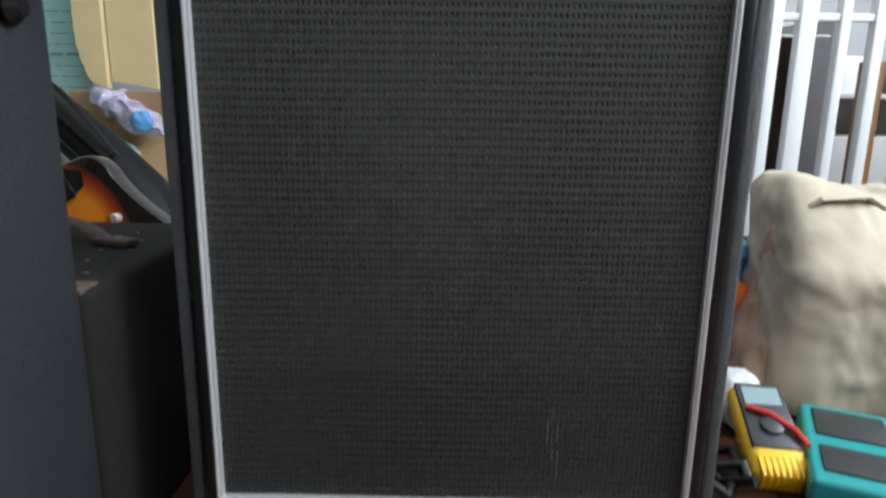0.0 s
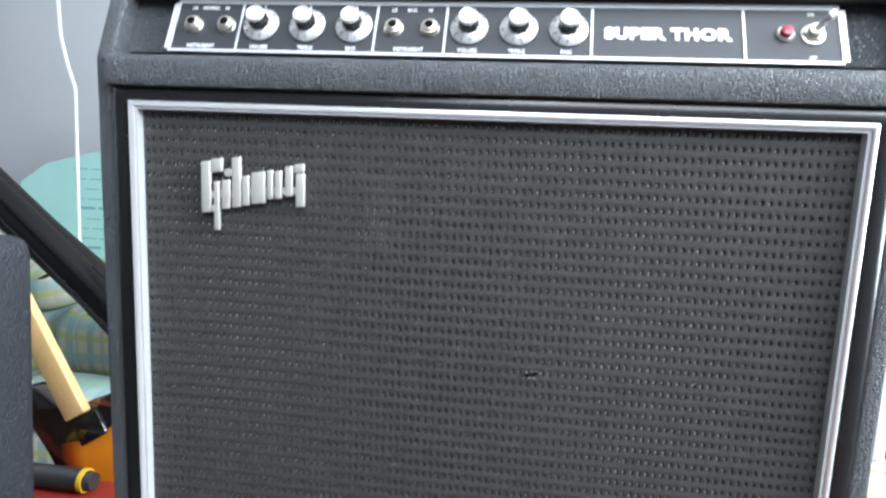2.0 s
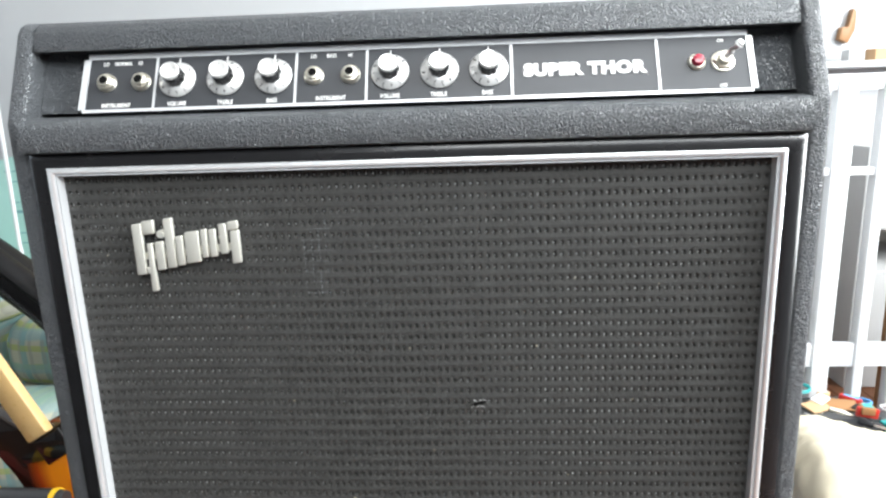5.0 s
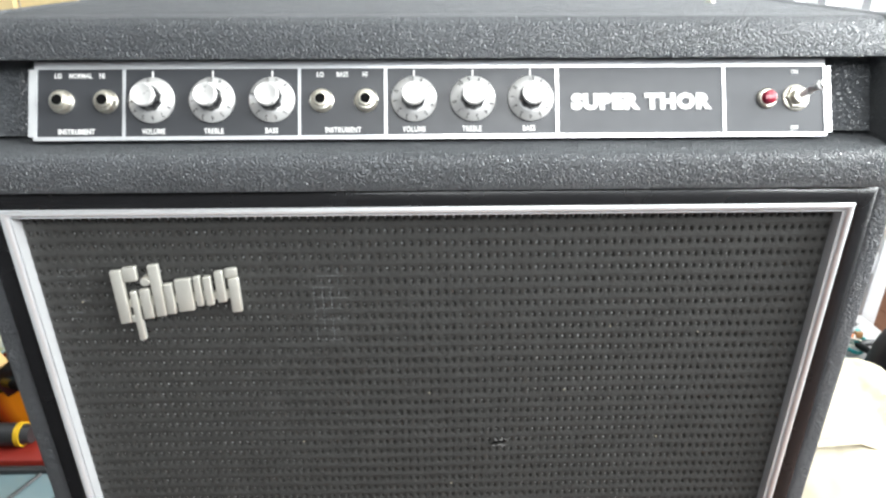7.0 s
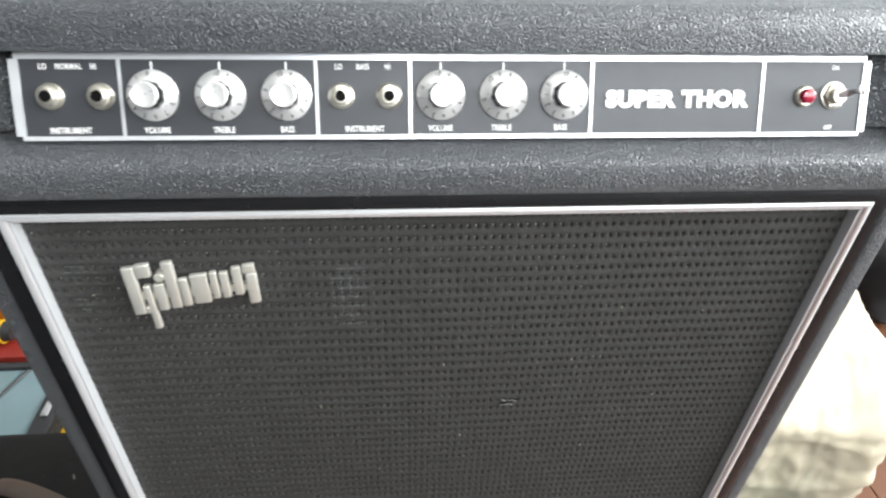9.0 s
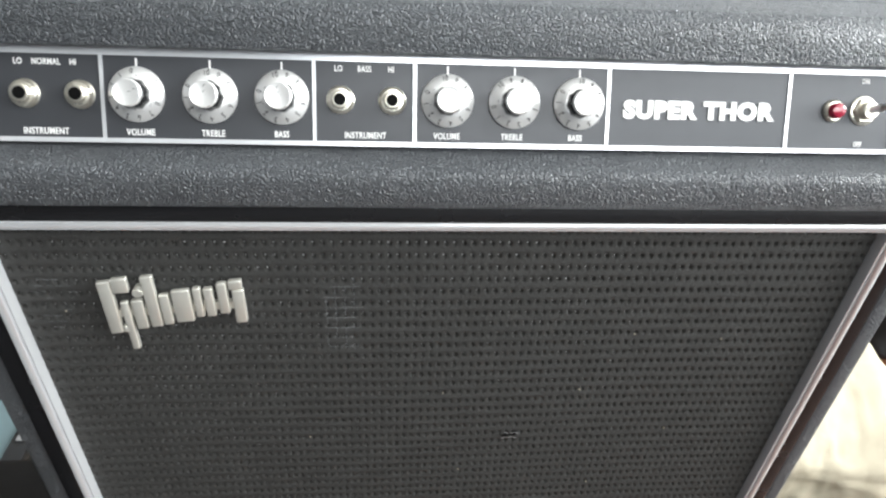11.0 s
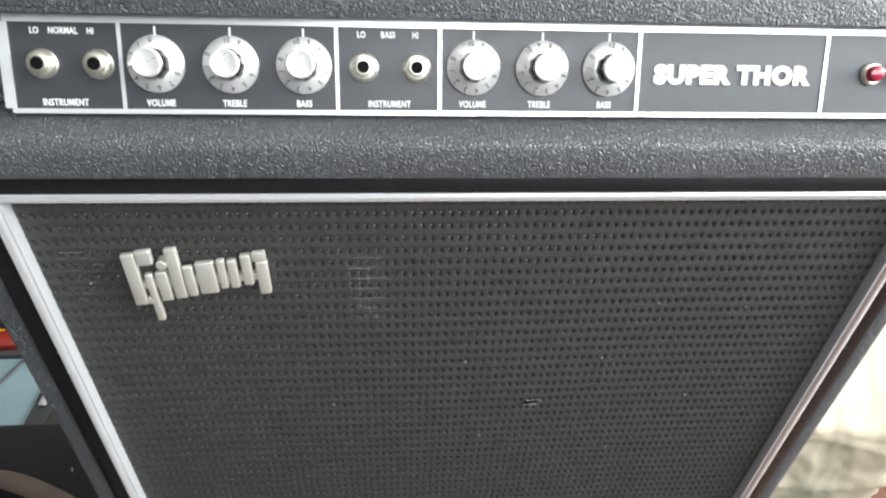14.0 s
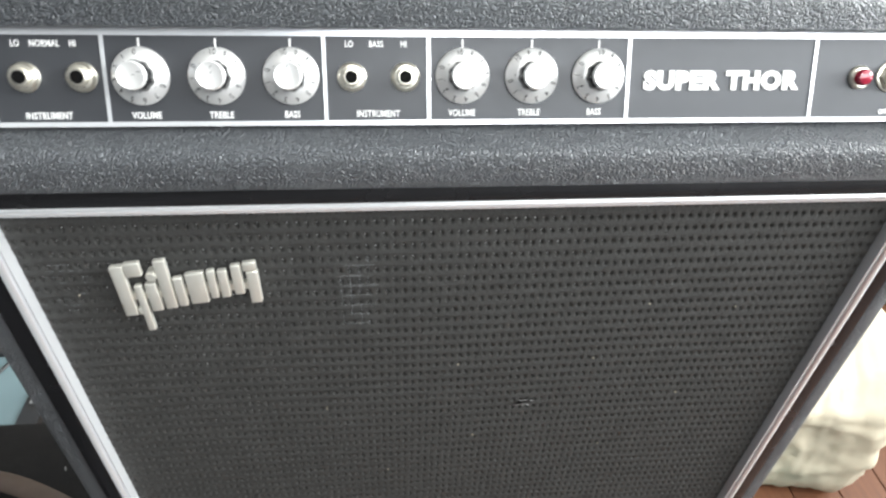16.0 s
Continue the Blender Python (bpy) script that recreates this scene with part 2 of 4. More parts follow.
def lathe(profile, n=32):
    """Turns (radius, height) points round z; closed at both ends."""
    bm = bmesh.new()
    rings = []
    for r, h in profile:
        rings.append([bm.verts.new((r * math.cos(2 * math.pi * i / n), r * math.sin(2 * math.pi * i / n), h)) for i in range(n)])
    for a, b in zip(rings, rings[1:]):
        for i in range(n):
            bm.faces.new((a[i], a[(i + 1) % n], b[(i + 1) % n], b[i]))
    bm.faces.new(rings[0])
    bm.faces.new(rings[-1])
    return bm


def tube(points, radii, n=12, squash=1.0):
    """A round bar through the points."""
    bm = bmesh.new()
    pts = [Vector(p) for p in points]
    rings = []
    for i, p in enumerate(pts):
        d = (pts[min(i + 1, len(pts) - 1)] - pts[max(i - 1, 0)]).normalized()
        side = d.cross(Vector((0, 0, 1)) if abs(d.z) < 0.9 else Vector((0, 1, 0))).normalized()
        up = side.cross(d)
        r = radii[i] if isinstance(radii, (list, tuple)) else radii
        rings.append([bm.verts.new(p + side * math.cos(2 * math.pi * k / n) * r + up * math.sin(2 * math.pi * k / n) * r * squash) for k in range(n)])
    for a, b in zip(rings, rings[1:]):
        for k in range(n):
            bm.faces.new((a[k], a[(k + 1) % n], b[(k + 1) % n], b[k]))
    bm.faces.new(rings[0])
    bm.faces.new(rings[-1])
    return bm


def letters(body, size, m, depth=0.0003, bold=0.0, wide=1.0, align="CENTER", space=1.0):
    """Raised lettering as a bmesh, in the x-y plane of m."""
    cu = bpy.data.curves.new("letters", "FONT")
    cu.body, cu.size, cu.extrude, cu.offset = body, size, depth, bold
    cu.space_character = space
    cu.align_x, cu.align_y, cu.resolution_u = align, "CENTER", 3
    ob = bpy.data.objects.new("letters", cu)
    scene.collection.objects.link(ob)
    me = bpy.data.meshes.new_from_object(ob.evaluated_get(bpy.context.evaluated_depsgraph_get()))
    bm = bmesh.new()
    bm.from_mesh(me)
    bmesh.ops.transform(bm, matrix=m @ Matrix.Diagonal((wide, 1, 1, 1)), verts=bm.verts)
    bpy.data.objects.remove(ob)
    bpy.data.curves.remove(cu)
    bpy.data.meshes.remove(me)
    return bm


def spread(bm, width, height, m):
    """Centres a flat mesh, brings it to a width and height, and lays it by m."""
    xs, ys = [v.co.x for v in bm.verts], [v.co.y for v in bm.verts]
    lo, hi = Vector((min(xs), min(ys), 0)), Vector((max(xs), max(ys), 0))
    fit = Matrix.Diagonal((width / (hi.x - lo.x), height / (hi.y - lo.y), 1, 1))
    bmesh.ops.transform(bm, matrix=m @ fit @ Matrix.Translation(-(lo + hi) / 2), verts=bm.verts)
    return bm


def moved(bm, m):
    bmesh.ops.transform(bm, matrix=m, verts=bm.verts)
    return bm


def lumpy(bm, amount, scale, seed=0.0):
    """Pushes the vertices about by smooth noise."""
    for v in bm.verts:
        v.co += noise.noise_vector(v.co * scale + Vector((seed, seed * 2, seed))) * amount
    return bm


def pillow(center, size, power=3.0, n=20, m=None):
    """A stuffed cushion: a rounded box."""
    bm = bmesh.new()
    bmesh.ops.create_uvsphere(bm, u_segments=n * 2, v_segments=n, radius=1)
    for v in bm.verts:
        c = v.co
        s = max(abs(c.x), 1e-6) ** power + max(abs(c.y), 1e-6) ** power + max(abs(c.z), 1e-6) ** power
        v.co = Vector([c[i] / s ** (1 / power) * size[i] / 2 for i in range(3)])
    if m:
        moved(bm, m)
    return moved(bm, Matrix.Translation(center))


# ---- room ----
def slab(name, lo, hi, mat, label, bevel=0.0):
    return tagged(part(name, box(lo, hi, bevel), mat, None, smooth=False), label, name.split("_")[0], kind="structure")


X0, X1, Y0, Y1, ZC = -2.2, 2.4, -1.3, 2.0, 2.5
slab("ceiling", (X0 - 0.2, Y0 - 0.2, ZC), (X1 + 0.2, Y1 + 0.2, ZC + 0.1), CEIL, "plain white painted ceiling of the workroom")
slab("wall_north", (X0 - 0.2, Y1, -0.1), (X1 + 0.2, Y1 + 0.2, ZC), WALL, "plain white plastered wall behind the clutter")


def wall_with_window(name, axis, at, thick, span, a, b, z0, z1, label, mat=WALL):
    """A wall across the axis with one opening through it, from a to b and z0 to z1."""
    bm = None
    for lo, hi, u, v in ((span[0], a, -0.1, ZC), (b, span[1], -0.1, ZC), (a, b, -0.1, z0), (a, b, z1, ZC)):
        p, q = ((lo, at, u), (hi, at + thick, v)) if axis == "y" else ((at, lo, u), (at + thick, hi, v))
        bm = box(p, q, bm=bm)
    ob = tagged(part(name, bm, mat, None, smooth=False), label, "wall", kind="structure")
    w = thing(name.replace("wall", "window"), "white framed window in an unseen workroom wall", "window", kind="structure")
    d = at + thick / 2
    for lo, hi, u, v in ((a, a + 0.05, z0, z1), (b - 0.05, b, z0, z1), ((a + b) / 2 - 0.03, (a + b) / 2 + 0.03, z0 + 0.05, z1 - 0.05), (a + 0.05, b - 0.05, z0, z0 + 0.05), (a + 0.05, b - 0.05, z1 - 0.05, z1)):
        p, q = ((lo, d - 0.03, u), (hi, d + 0.03, v)) if axis == "y" else ((d - 0.03, lo, u), (d + 0.03, hi, v))
        part("window_frame", box(p, q, 0.004), WHITE_PAINT, w)
    return ob


# Unseen wall; its high window is added so the light falls steeply.
wall_with_window("wall_south", "y", Y0 - 0.2, 0.2, (X0 - 0.2, X1 + 0.2), -0.25, 2.15, 1.45, 2.4, "unseen wall, dark grey to cut bounced light, with an added wide high window", BOUNCE_CUT_WALL)
wall_with_window("wall_east", "x", X1, 0.2, (Y0, Y1), -1.2, 1.0, 1.2, 2.3, "white side wall with a wide window")
# Unseen wall, kept dark so it throws less light on the left.
wall_with_window("wall_west", "x", X0 - 0.2, 0.2, (Y0, Y1), -0.3, 1.5, 1.2, 2.3, "unseen side wall with a window, dark grey to cut bounced light", BOUNCE_CUT_WALL)
ground = tagged(part("ground", box((-60, -60, -0.35), (60, 60, -0.2)), material("dull_earth", (0.12, 0.11, 0.09), 0.9), None, smooth=False), "bare dull ground outside the room", "ground", kind="structure")

# ---- the amplifier ----
HW = 0.2722         # half the outer width
ZB, ZK, ZTOP, DEPTH = 0.03, 0.905, 0.9745, 0.30
SLANT = 0.42        # how far the top of the front leans back, per metre of height


def front(z):
    return max(0.0, (z - ZK) * SLANT)


amp = thing("combo_amplifier", "tall black vinyl combo amplifier with silver trimmed dark grille cloth", "amplifier")
side = [(0, ZB), (0, ZK), (front(0.966), 0.966), (front(0.966) + 0.004, 0.9715), (front(0.966) + 0.011, ZTOP), (DEPTH, ZTOP), (DEPTH, ZB)]
part("side_panel", prism(side, "x", -HW, -0.2592, 0.003, 3), VINYL, amp)
part("side_panel", prism(side, "x", 0.2592, HW, 0.003, 3), VINYL, amp)
part("top_panel", box((-0.2590, 0.066, 0.954), (0.2590, DEPTH - 0.002, 0.9740), 0.002), VINYL, amp)
part("bottom_panel", box((-0.2590, 0.004, ZB), (0.2590, DEPTH - 0.002, 0.0435), 0.002), VINYL, amp)
part("back_panel", box((-0.2588, DEPTH - 0.016, 0.0437), (0.2588, DEPTH - 0.004, 0.9538)), VINYL, amp)
# upper bar over the controls, leaning back with the sides
bar = [(front(0.9530) + 0.001, 0.9530), (front(0.9660), 0.9660), (front(0.9660) + 0.0035, 0.9708), (front(0.9660) + 0.010, 0.9740), (0.066, 0.9740), (0.066, 0.9530)]
part("upper_rail", prism(bar, "x", -0.2590, 0.2590, 0.0012), VINYL, amp)
# padded rail under the controls
rail = [(-0.0030, 0.8845), (-0.0072, 0.8856), (-0.0090, 0.890), (-0.0086, 0.8995), (-0.0078, 0.9028), (-0.0060, 0.9052), (-0.0032, 0.9064), (0.0105, 0.9083), (0.034, 0.9090), (0.034, 0.8855)]
part("lower_rail", prism(rail, "x", -0.2590, 0.2590), VINYL, amp, smooth=True)
# wrapped blocks that close the recess at both ends of the controls
for s in (-1, 1):
    prof = []
    xi, xo = (0.2285, 0.2588)
    for k in range(9):
        a = math.pi / 2 * k / 8
        prof.append((xi + 0.010 - 0.010 * math.cos(a), 0.034 - 0.014 * math.sin(a)))
    prof += [(xo, 0.0190), (xo, 0.05), (xi, 0.05)]
    bm = prism([(s * x, y) for x, y in prof], "z", 0.9112, 0.9528)
    for v in bm.verts:
        v.co.y += (v.co.z - 0.911) * 0.45
    part("end_block", bm, VINYL, amp)
part("inner_board", box((-0.2586, 0.02, 0.0440), (0.2586, 0.034, 0.8850)), HOLE, amp)


PROUD = 0.0060      # how far the trim stands before the sides


def frame_mesh(x, z0, z1, profile):
    """A mitred frame round the opening: profile gives (inset from the outer edge, y)."""
    bm = bmesh.new()
    rings = []
    for d, y in profile:
        rings.append([bm.verts.new(c) for c in ((-x + d, y - PROUD, z0 + d), (x - d, y - PROUD, z0 + d), (x - d, y - PROUD, z1 - d), (-x + d, y - PROUD, z1 - d))])
    rings.append(rings[0])
    for a, b in zip(rings, rings[1:]):
        for i in range(4):
            bm.faces.new((a[i], a[(i + 1) % 4], b[(i + 1) % 4], b[i]))
    return bm


part("trim_frame", frame_mesh(0.2588, 0.0465, 0.8852, [(0, 0.020), (0, 0.0056), (0.0012, 0.0038), (0.0034, 0.0020), (0.0062, 0.0012), (0.0095, 0.0012), (0.0125, 0.0018), (0.0137, 0.0030), (0.0137, 0.020)]), GLOSS, amp, "glossy black plastic trim", angle=60)
strip = [(0, 0.0150), (0, 0.0010), (0.0006, 0.0002), (0.0018, 0.0), (0.0034, 0.0007), (0.0038, 0.0034), (0.0045, 0.0036), (0.0048, 0.0020), (0.0056, 0.0022), (0.0059, 0.0050), (0.0062, 0.0090), (0.0064, 0.0190)]
part("silver_frame", frame_mesh(0.245, 0.0600, 0.8750, strip), SILVER, amp, "ribbed silver moulding round the grille", angle=60)


def grille(x0, x1, z0, z1, px, pz):
    """Woven cloth: a sheet with a deep pit in every cell, a thin rib between the rows, and broad waves."""
    nx, nz = round((x1 - x0) / px) * 8, round((z1 - z0) / pz) * 10
    u, w = np.meshgrid(np.linspace(0, nx / 8, nx + 1), np.linspace(0, nz / 10, nz + 1))
    rng = np.random.RandomState(3)
    rows, cols = nz // 10 + 2, nx // 8 + 2
    jx = rng.uniform(-0.015, 0.015, (rows, cols))
    dp = rng.uniform(0.92, 1.06, (rows, cols))
    r, cshift = np.floor(w).astype(int), 0.05 * np.sin(np.floor(w) * 1.7)
    c = np.clip(np.floor(u + cshift).astype(int), 0, cols - 1)
    fx = (u + cshift) % 1 - 0.5 - jx[r, c]
    fz = w % 1 - 0.5
    pit = np.exp(-((np.abs(fx) / 0.155) ** 3.2 + (np.abs(fz + 0.025 * np.sign(fx)) / 0.135) ** 3.2)) * dp[r, c]
    rib = np.exp(-((0.5 - np.abs(fz)) / 0.06) ** 2)
    cross = np.sin(2 * math.pi * (fx + 1.3 * fz)) * np.exp(-(np.abs(fz) / 0.33) ** 4)
    y = 0.0030 + 0.0040 * pit - 0.00038 * rib + 0.00013 * cross
    y += 0.0005 * np.sin(u * 0.11) * np.sin(w * 0.09 + 1)
    co = np.stack([x0 + u / (nx / 8) * (x1 - x0), y, z0 + w / (nz / 10) * (z1 - z0)], -1).reshape(-1, 3)
    i = (np.arange(nz)[:, None] * (nx + 1) + np.arange(nx)[None]).ravel()
    quads = np.stack([i, i + 1, i + nx + 2, i + nx + 1], -1)
    me = bpy.data.meshes.new("grille_cloth")
    me.vertices.add(len(co))
    me.vertices.foreach_set("co", co.ravel())
    me.loops.add(len(quads) * 4)
    me.loops.foreach_set("vertex_index", quads.ravel().astype(np.int32))
    me.polygons.add(len(quads))
    me.polygons.foreach_set("loop_start", np.arange(len(quads), dtype=np.int32) * 4)
    me.polygons.foreach_set("use_smooth", np.ones(len(quads), dtype=bool))
    me.update()
    me.materials.append(CLOTH)
    ob = new("grille_cloth", me)
    ob.parent = amp
    return tagged(ob, "charcoal open weave grille cloth with a small tear")


GX0, GX1, GZ0, GZ1, PX, PZ = -0.2389, 0.2389, 0.0661, 0.8689, 0.0051, 0.0084
grille(GX0, GX1, GZ0, GZ1, PX, PZ)


def pit_threads():
    """A short pale upright thread that shows at the bottom of every pit of the weave."""
    nx, nz = round((GX1 - GX0) / PX), round((GZ1 - GZ0) / PZ)
    rng = random.Random(8)
    verts, faces = [], []
    for k in range(nz):
        shift = 0.05 * math.sin(k * 1.7)
        for i in range(nx):
            x = GX0 + (i + 0.46 - shift) * (GX1 - GX0) / nx
            z = GZ0 + (k + 0.5) * (GZ1 - GZ0) / nz + 0.0003
            w, h, y = rng.uniform(0.00050, 0.00060), rng.uniform(0.0008, 0.0010), 0.0051 + rng.uniform(-0.0002, 0.0002)
            n = len(verts)
            verts += [(x - w, y + 0.0004, z - h), (x, y, z - h), (x + w, y + 0.0004, z - h), (x - w, y + 0.0004, z + h), (x, y, z + h), (x + w, y + 0.0004, z + h)]
            faces += [(n, n + 1, n + 4, n + 3), (n + 1, n + 2, n + 5, n + 4)]
    me = bpy.data.meshes.new("pit_threads")
    me.from_pydata(verts, [], faces)
    me.materials.append(material("pale_thread", (0.88, 0.89, 0.90), 0.35, vary=0.15, scale=300, spec=0.7))
    ob = new("pit_threads", me)
    ob.parent = amp
    ob["kind"] = "stuff"
    return tagged(ob, "pale upright threads showing in the weave")


pit_threads()

# a small tear with frayed threads, and pulled threads of the cloth
tear = None
for k in range(6):
    a = random.uniform(-0.9, 0.9)
    p = Vector((0.0455 + (k - 2.5) * 0.0018, 0.0010, 0.697 + (0.0024 if k % 2 else -0.0024)))
    d = Vector((math.cos(a), random.uniform(-0.3, 0.0), math.sin(a))) * random.uniform(0.001, 0.002)
    tear = join(tear, tube([p - d, p + Vector((0, -0.0008, 0.0006)), p + d], 0.00018, 5))
part("frayed_thread", tear, GREY, amp, "pale frayed threads at a tear")
for cx, cz, s in ((0.0425, 0.6962, 0.9), (0.0482, 0.6983, 1.15)):
    rim = [(cx + s * r * math.cos(a), cz + s * 0.62 * r * math.sin(a) + 0.25 * s * r * math.cos(a)) for a, r in zip([k * 0.785 for k in range(8)], (0.0036, 0.0022, 0.0030, 0.0019, 0.0034, 0.0024, 0.0028, 0.0020))]
    part("tear", prism(rim, "y", 0.0012, 0.0016), HOLE, amp, "dark torn hole in the cloth")
pulled = None
for x in (-0.0735, -0.0682, -0.0628, -0.0577):
    for k in range(7):
        z = 0.832 - 0.0076 * k
        if random.random() < 0.75:
            h = random.uniform(0.0022, 0.0036)
            pulled = join(pulled, tube([(x, 0.0020, z - h), (x + random.uniform(-0.0003, 0.0003), 0.0018, z), (x, 0.0022, z + h)], 0.00010, 4))
for k in range(7):
    z, a = 0.828 - 0.0076 * k, random.uniform(-0.078, -0.070)
    pulled = join(pulled, tube([(a, 0.0020, z), (a + 0.007, 0.0014, z + random.uniform(-0.0004, 0.0004)), (a + random.uniform(0.012, 0.020), 0.0020, z)], 0.00010, 4))
for k in range(18):
    p, d = Vector((random.uniform(-0.226, -0.206), 0.0016, 0.834 - 0.0042 * random.randrange(9))), Vector((random.uniform(0.001, 0.003), 0, 0))
    pulled = join(pulled, tube([p - d, p, p + d], 0.00010, 4))
for x, z0, z1 in ((0.1010, 0.150, 0.172), (0.0965, 0.128, 0.160), (0.1065, 0.134, 0.156), (0.1015, 0.112, 0.142), (0.1080, 0.090, 0.124)):
    for k in range(3):
        dx = random.uniform(-0.0008, 0.0008)
        pulled = join(pulled, tube([(x + dx, 0.0018, z0 + 0.003 * k), (x, 0.0008, (z0 + z1) / 2), (x - dx, 0.0018, z1 - 0.003 * k)], 0.00026, 4))
part("pulled_threads", pulled, material("grey_thread", (0.22, 0.23, 0.24), 0.7), amp, "pale pulled threads in the cloth")["kind"] = "stuff"
for x, z in ((0.087, 0.741), (0.113, 0.790), (-0.215, 0.812), (-0.003, 0.74), (0.012, 0.66), (-0.05, 0.62), (0.155, 0.70), (0.11, 0.64), (-0.09, 0.70), (0.17, 0.785)):
    part("lint_speck", moved(lathe([(0.0004, -0.0003), (0.0006, 0), (0.0003, 0.0004)], 6), Matrix.Translation((x, 0.0015, z))), CANVAS, amp)

# cast badge: plain slanted shapes, no lettering
BARS = ((-0.1931, -0.1859, 0.7981, 0.8344), (-0.1857, -0.177, 0.8268, 0.8364), (-0.1857, -0.1827, 0.799, 0.804), (-0.1838, -0.1795, 0.7859, 0.8206),
        (-0.178, -0.1716, 0.8013, 0.8218), (-0.1702, -0.1636, 0.8028, 0.838), (-0.1629, -0.1574, 0.8044, 0.8254), (-0.156, -0.1458, 0.806, 0.8281),
        (-0.1445, -0.14, 0.8098, 0.83), (-0.1388, -0.1336, 0.8102, 0.8299), (-0.1314, -0.1258, 0.8122, 0.8334), (-0.125, -0.1176, 0.829, 0.835),
        (-0.1236, -0.1172, 0.8053, 0.8286))
plate_bm = prism([(-0.1860, 0.8090), (-0.1190, 0.8150), (-0.1190, 0.8200), (-0.1860, 0.8140)], "y", -0.0002, 0.0042)
badge = part("badge", plate_bm, BADGE, amp, "cast silver badge of slanted upright shapes")
for x0, x1, z0, z1 in BARS:
    s = 0.12 * (x1 - x0)
    part("badge_bar", prism([(x0, z0), (x1, z0 + s), (x1, z1 + s), (x0, z1)], "y", -0.0026, 0.0010, 0.0009, 3), BADGE, badge, angle=50)
dot = lathe([(0.0026, 0.0), (0.0029, 0.0008), (0.0029, 0.0060), (0.0026, 0.0068)], 24)
part("badge_bar", moved(dot, Matrix.Translation((-0.1729, 0.0040, 0.8273)) @ Matrix.Rotation(radians(90), 4, "X")), BADGE, badge)

# control panel
PANEL_M = Matrix.Translation((0.002, 0.0192, 0.9298)) @ Matrix(((1, 0, 0, 0), (0, 0.447, -0.894, 0), (0, 0.894, 0.447, 0), (0, 0, 0, 1)))
PW, PH = 0.2250, 0.0213


def on_panel(x, v=0.0, n=0.0):
    return PANEL_M @ Matrix.Translation((x - 0.002, v, n))


plate = part("control_panel", moved(box((-PW, -PH, -0.002), (PW, PH, 0.0)), PANEL_M), PANEL, amp, "dark anodised control panel with silver lines")
lines = None
for lo, hi in (((-PW, PH - 0.0022), (PW, PH + 0.0022)), ((-PW, -PH), (PW, -PH + 0.0022)), ((-PW - 0.0030, -PH + 0.0022), (-PW + 0.0016, PH - 0.0022)), ((PW - 0.0012, -PH + 0.0022), (PW + 0.0030, PH - 0.0022))):
    lines = box((*lo, -0.0005), (*hi, 0.0007), bm=lines)
for x in (-0.1730, -0.0745, -0.0257, 0.0720, 0.1680):
    lines = box((x - 0.002 - 0.0008, -PH + 0.0022, -0.0005), (x - 0.002 + 0.0008, PH - 0.0022, 0.0006), bm=lines)
part("panel_border", moved(lines, PANEL_M), SILVER, plate, "bright silver border lines", smooth=False)
KNOBS = ((-0.1570, 37), (-0.1233, 95), (-0.0898, 105), (-0.0096, 98), (0.0238, 132), (0.0567, 88))
for body, x, v, s in (("LO", -0.2099, 0.0154, 0.0040), ("NORMAL", -0.1974, 0.0154, 0.0040), ("HI", -0.1854, 0.0154, 0.0040), ("INSTRUMENT", -0.1994, -0.0164, 0.0043),
                      ("LO", -0.0628, 0.0156, 0.0040), ("BASS", -0.0503, 0.0156, 0.0040), ("HI", -0.0374, 0.0156, 0.0040), ("INSTRUMENT", -0.0499, -0.0162, 0.0043),
                      ("VOLUME", -0.1564, -0.0164, 0.0043), ("TREBLE", -0.1227, -0.0164, 0.0043), ("BASS", -0.0903, -0.0163, 0.0043),
                      ("VOLUME", -0.0097, -0.0160, 0.0043), ("TREBLE", 0.0231, -0.0159, 0.0043), ("BASS", 0.0556, -0.0158, 0.0043),
                      ("ON", 0.2095, 0.0158, 0.0034), ("OFF", 0.2085, -0.0166, 0.0034)):
    part("lettering", letters(body, s, on_panel(x, v, 0.0002), 0.00012, 0.00007, 0.74, space=1.08), WHITE_INK, plate, smooth=False)
for x, _ in KNOBS:
    part("index_mark", moved(box((-0.0004, 0.0142, 0), (0.0004, 0.0180, 0.0003)), on_panel(x)), WHITE_INK, plate, smooth=False)
part("title_lettering", spread(letters("SUPER THOR", 0.0112, Matrix(), 0.0004, 0.00074, 1.0, space=1.12), 0.0808, 0.0096, on_panel(0.1203, -0.0008, 0.0004)), WHITE_INK, plate, "bold white capital lettering", smooth=False)


def gear(profile, n, depth):
    bm = lathe(profile, n * 4)
    for v in bm.verts:
        a = math.atan2(v.co.y, v.co.x)
        k = 1 - depth * (0.5 + 0.5 * math.cos(a * n))
        v.co.x *= k
        v.co.y *= k
    return bm


def knob(x, turn):
    k = part("control_knob", lathe([(0.0117, 0.0008), (0.0118, 0.0016), (0.0112, 0.0024), (0.0080, 0.0042), (0.0070, 0.0048)], 48), ALU, plate, "spun aluminium knob with numbered skirt", angle=50)
    k.matrix_parent_inverse = Matrix()
    k.matrix_basis = on_panel(x, 0.0012) @ Matrix.Rotation(radians(turn), 4, "Z") @ Matrix.Diagonal((1.10, 1.10, 0.93, 1))
    return k


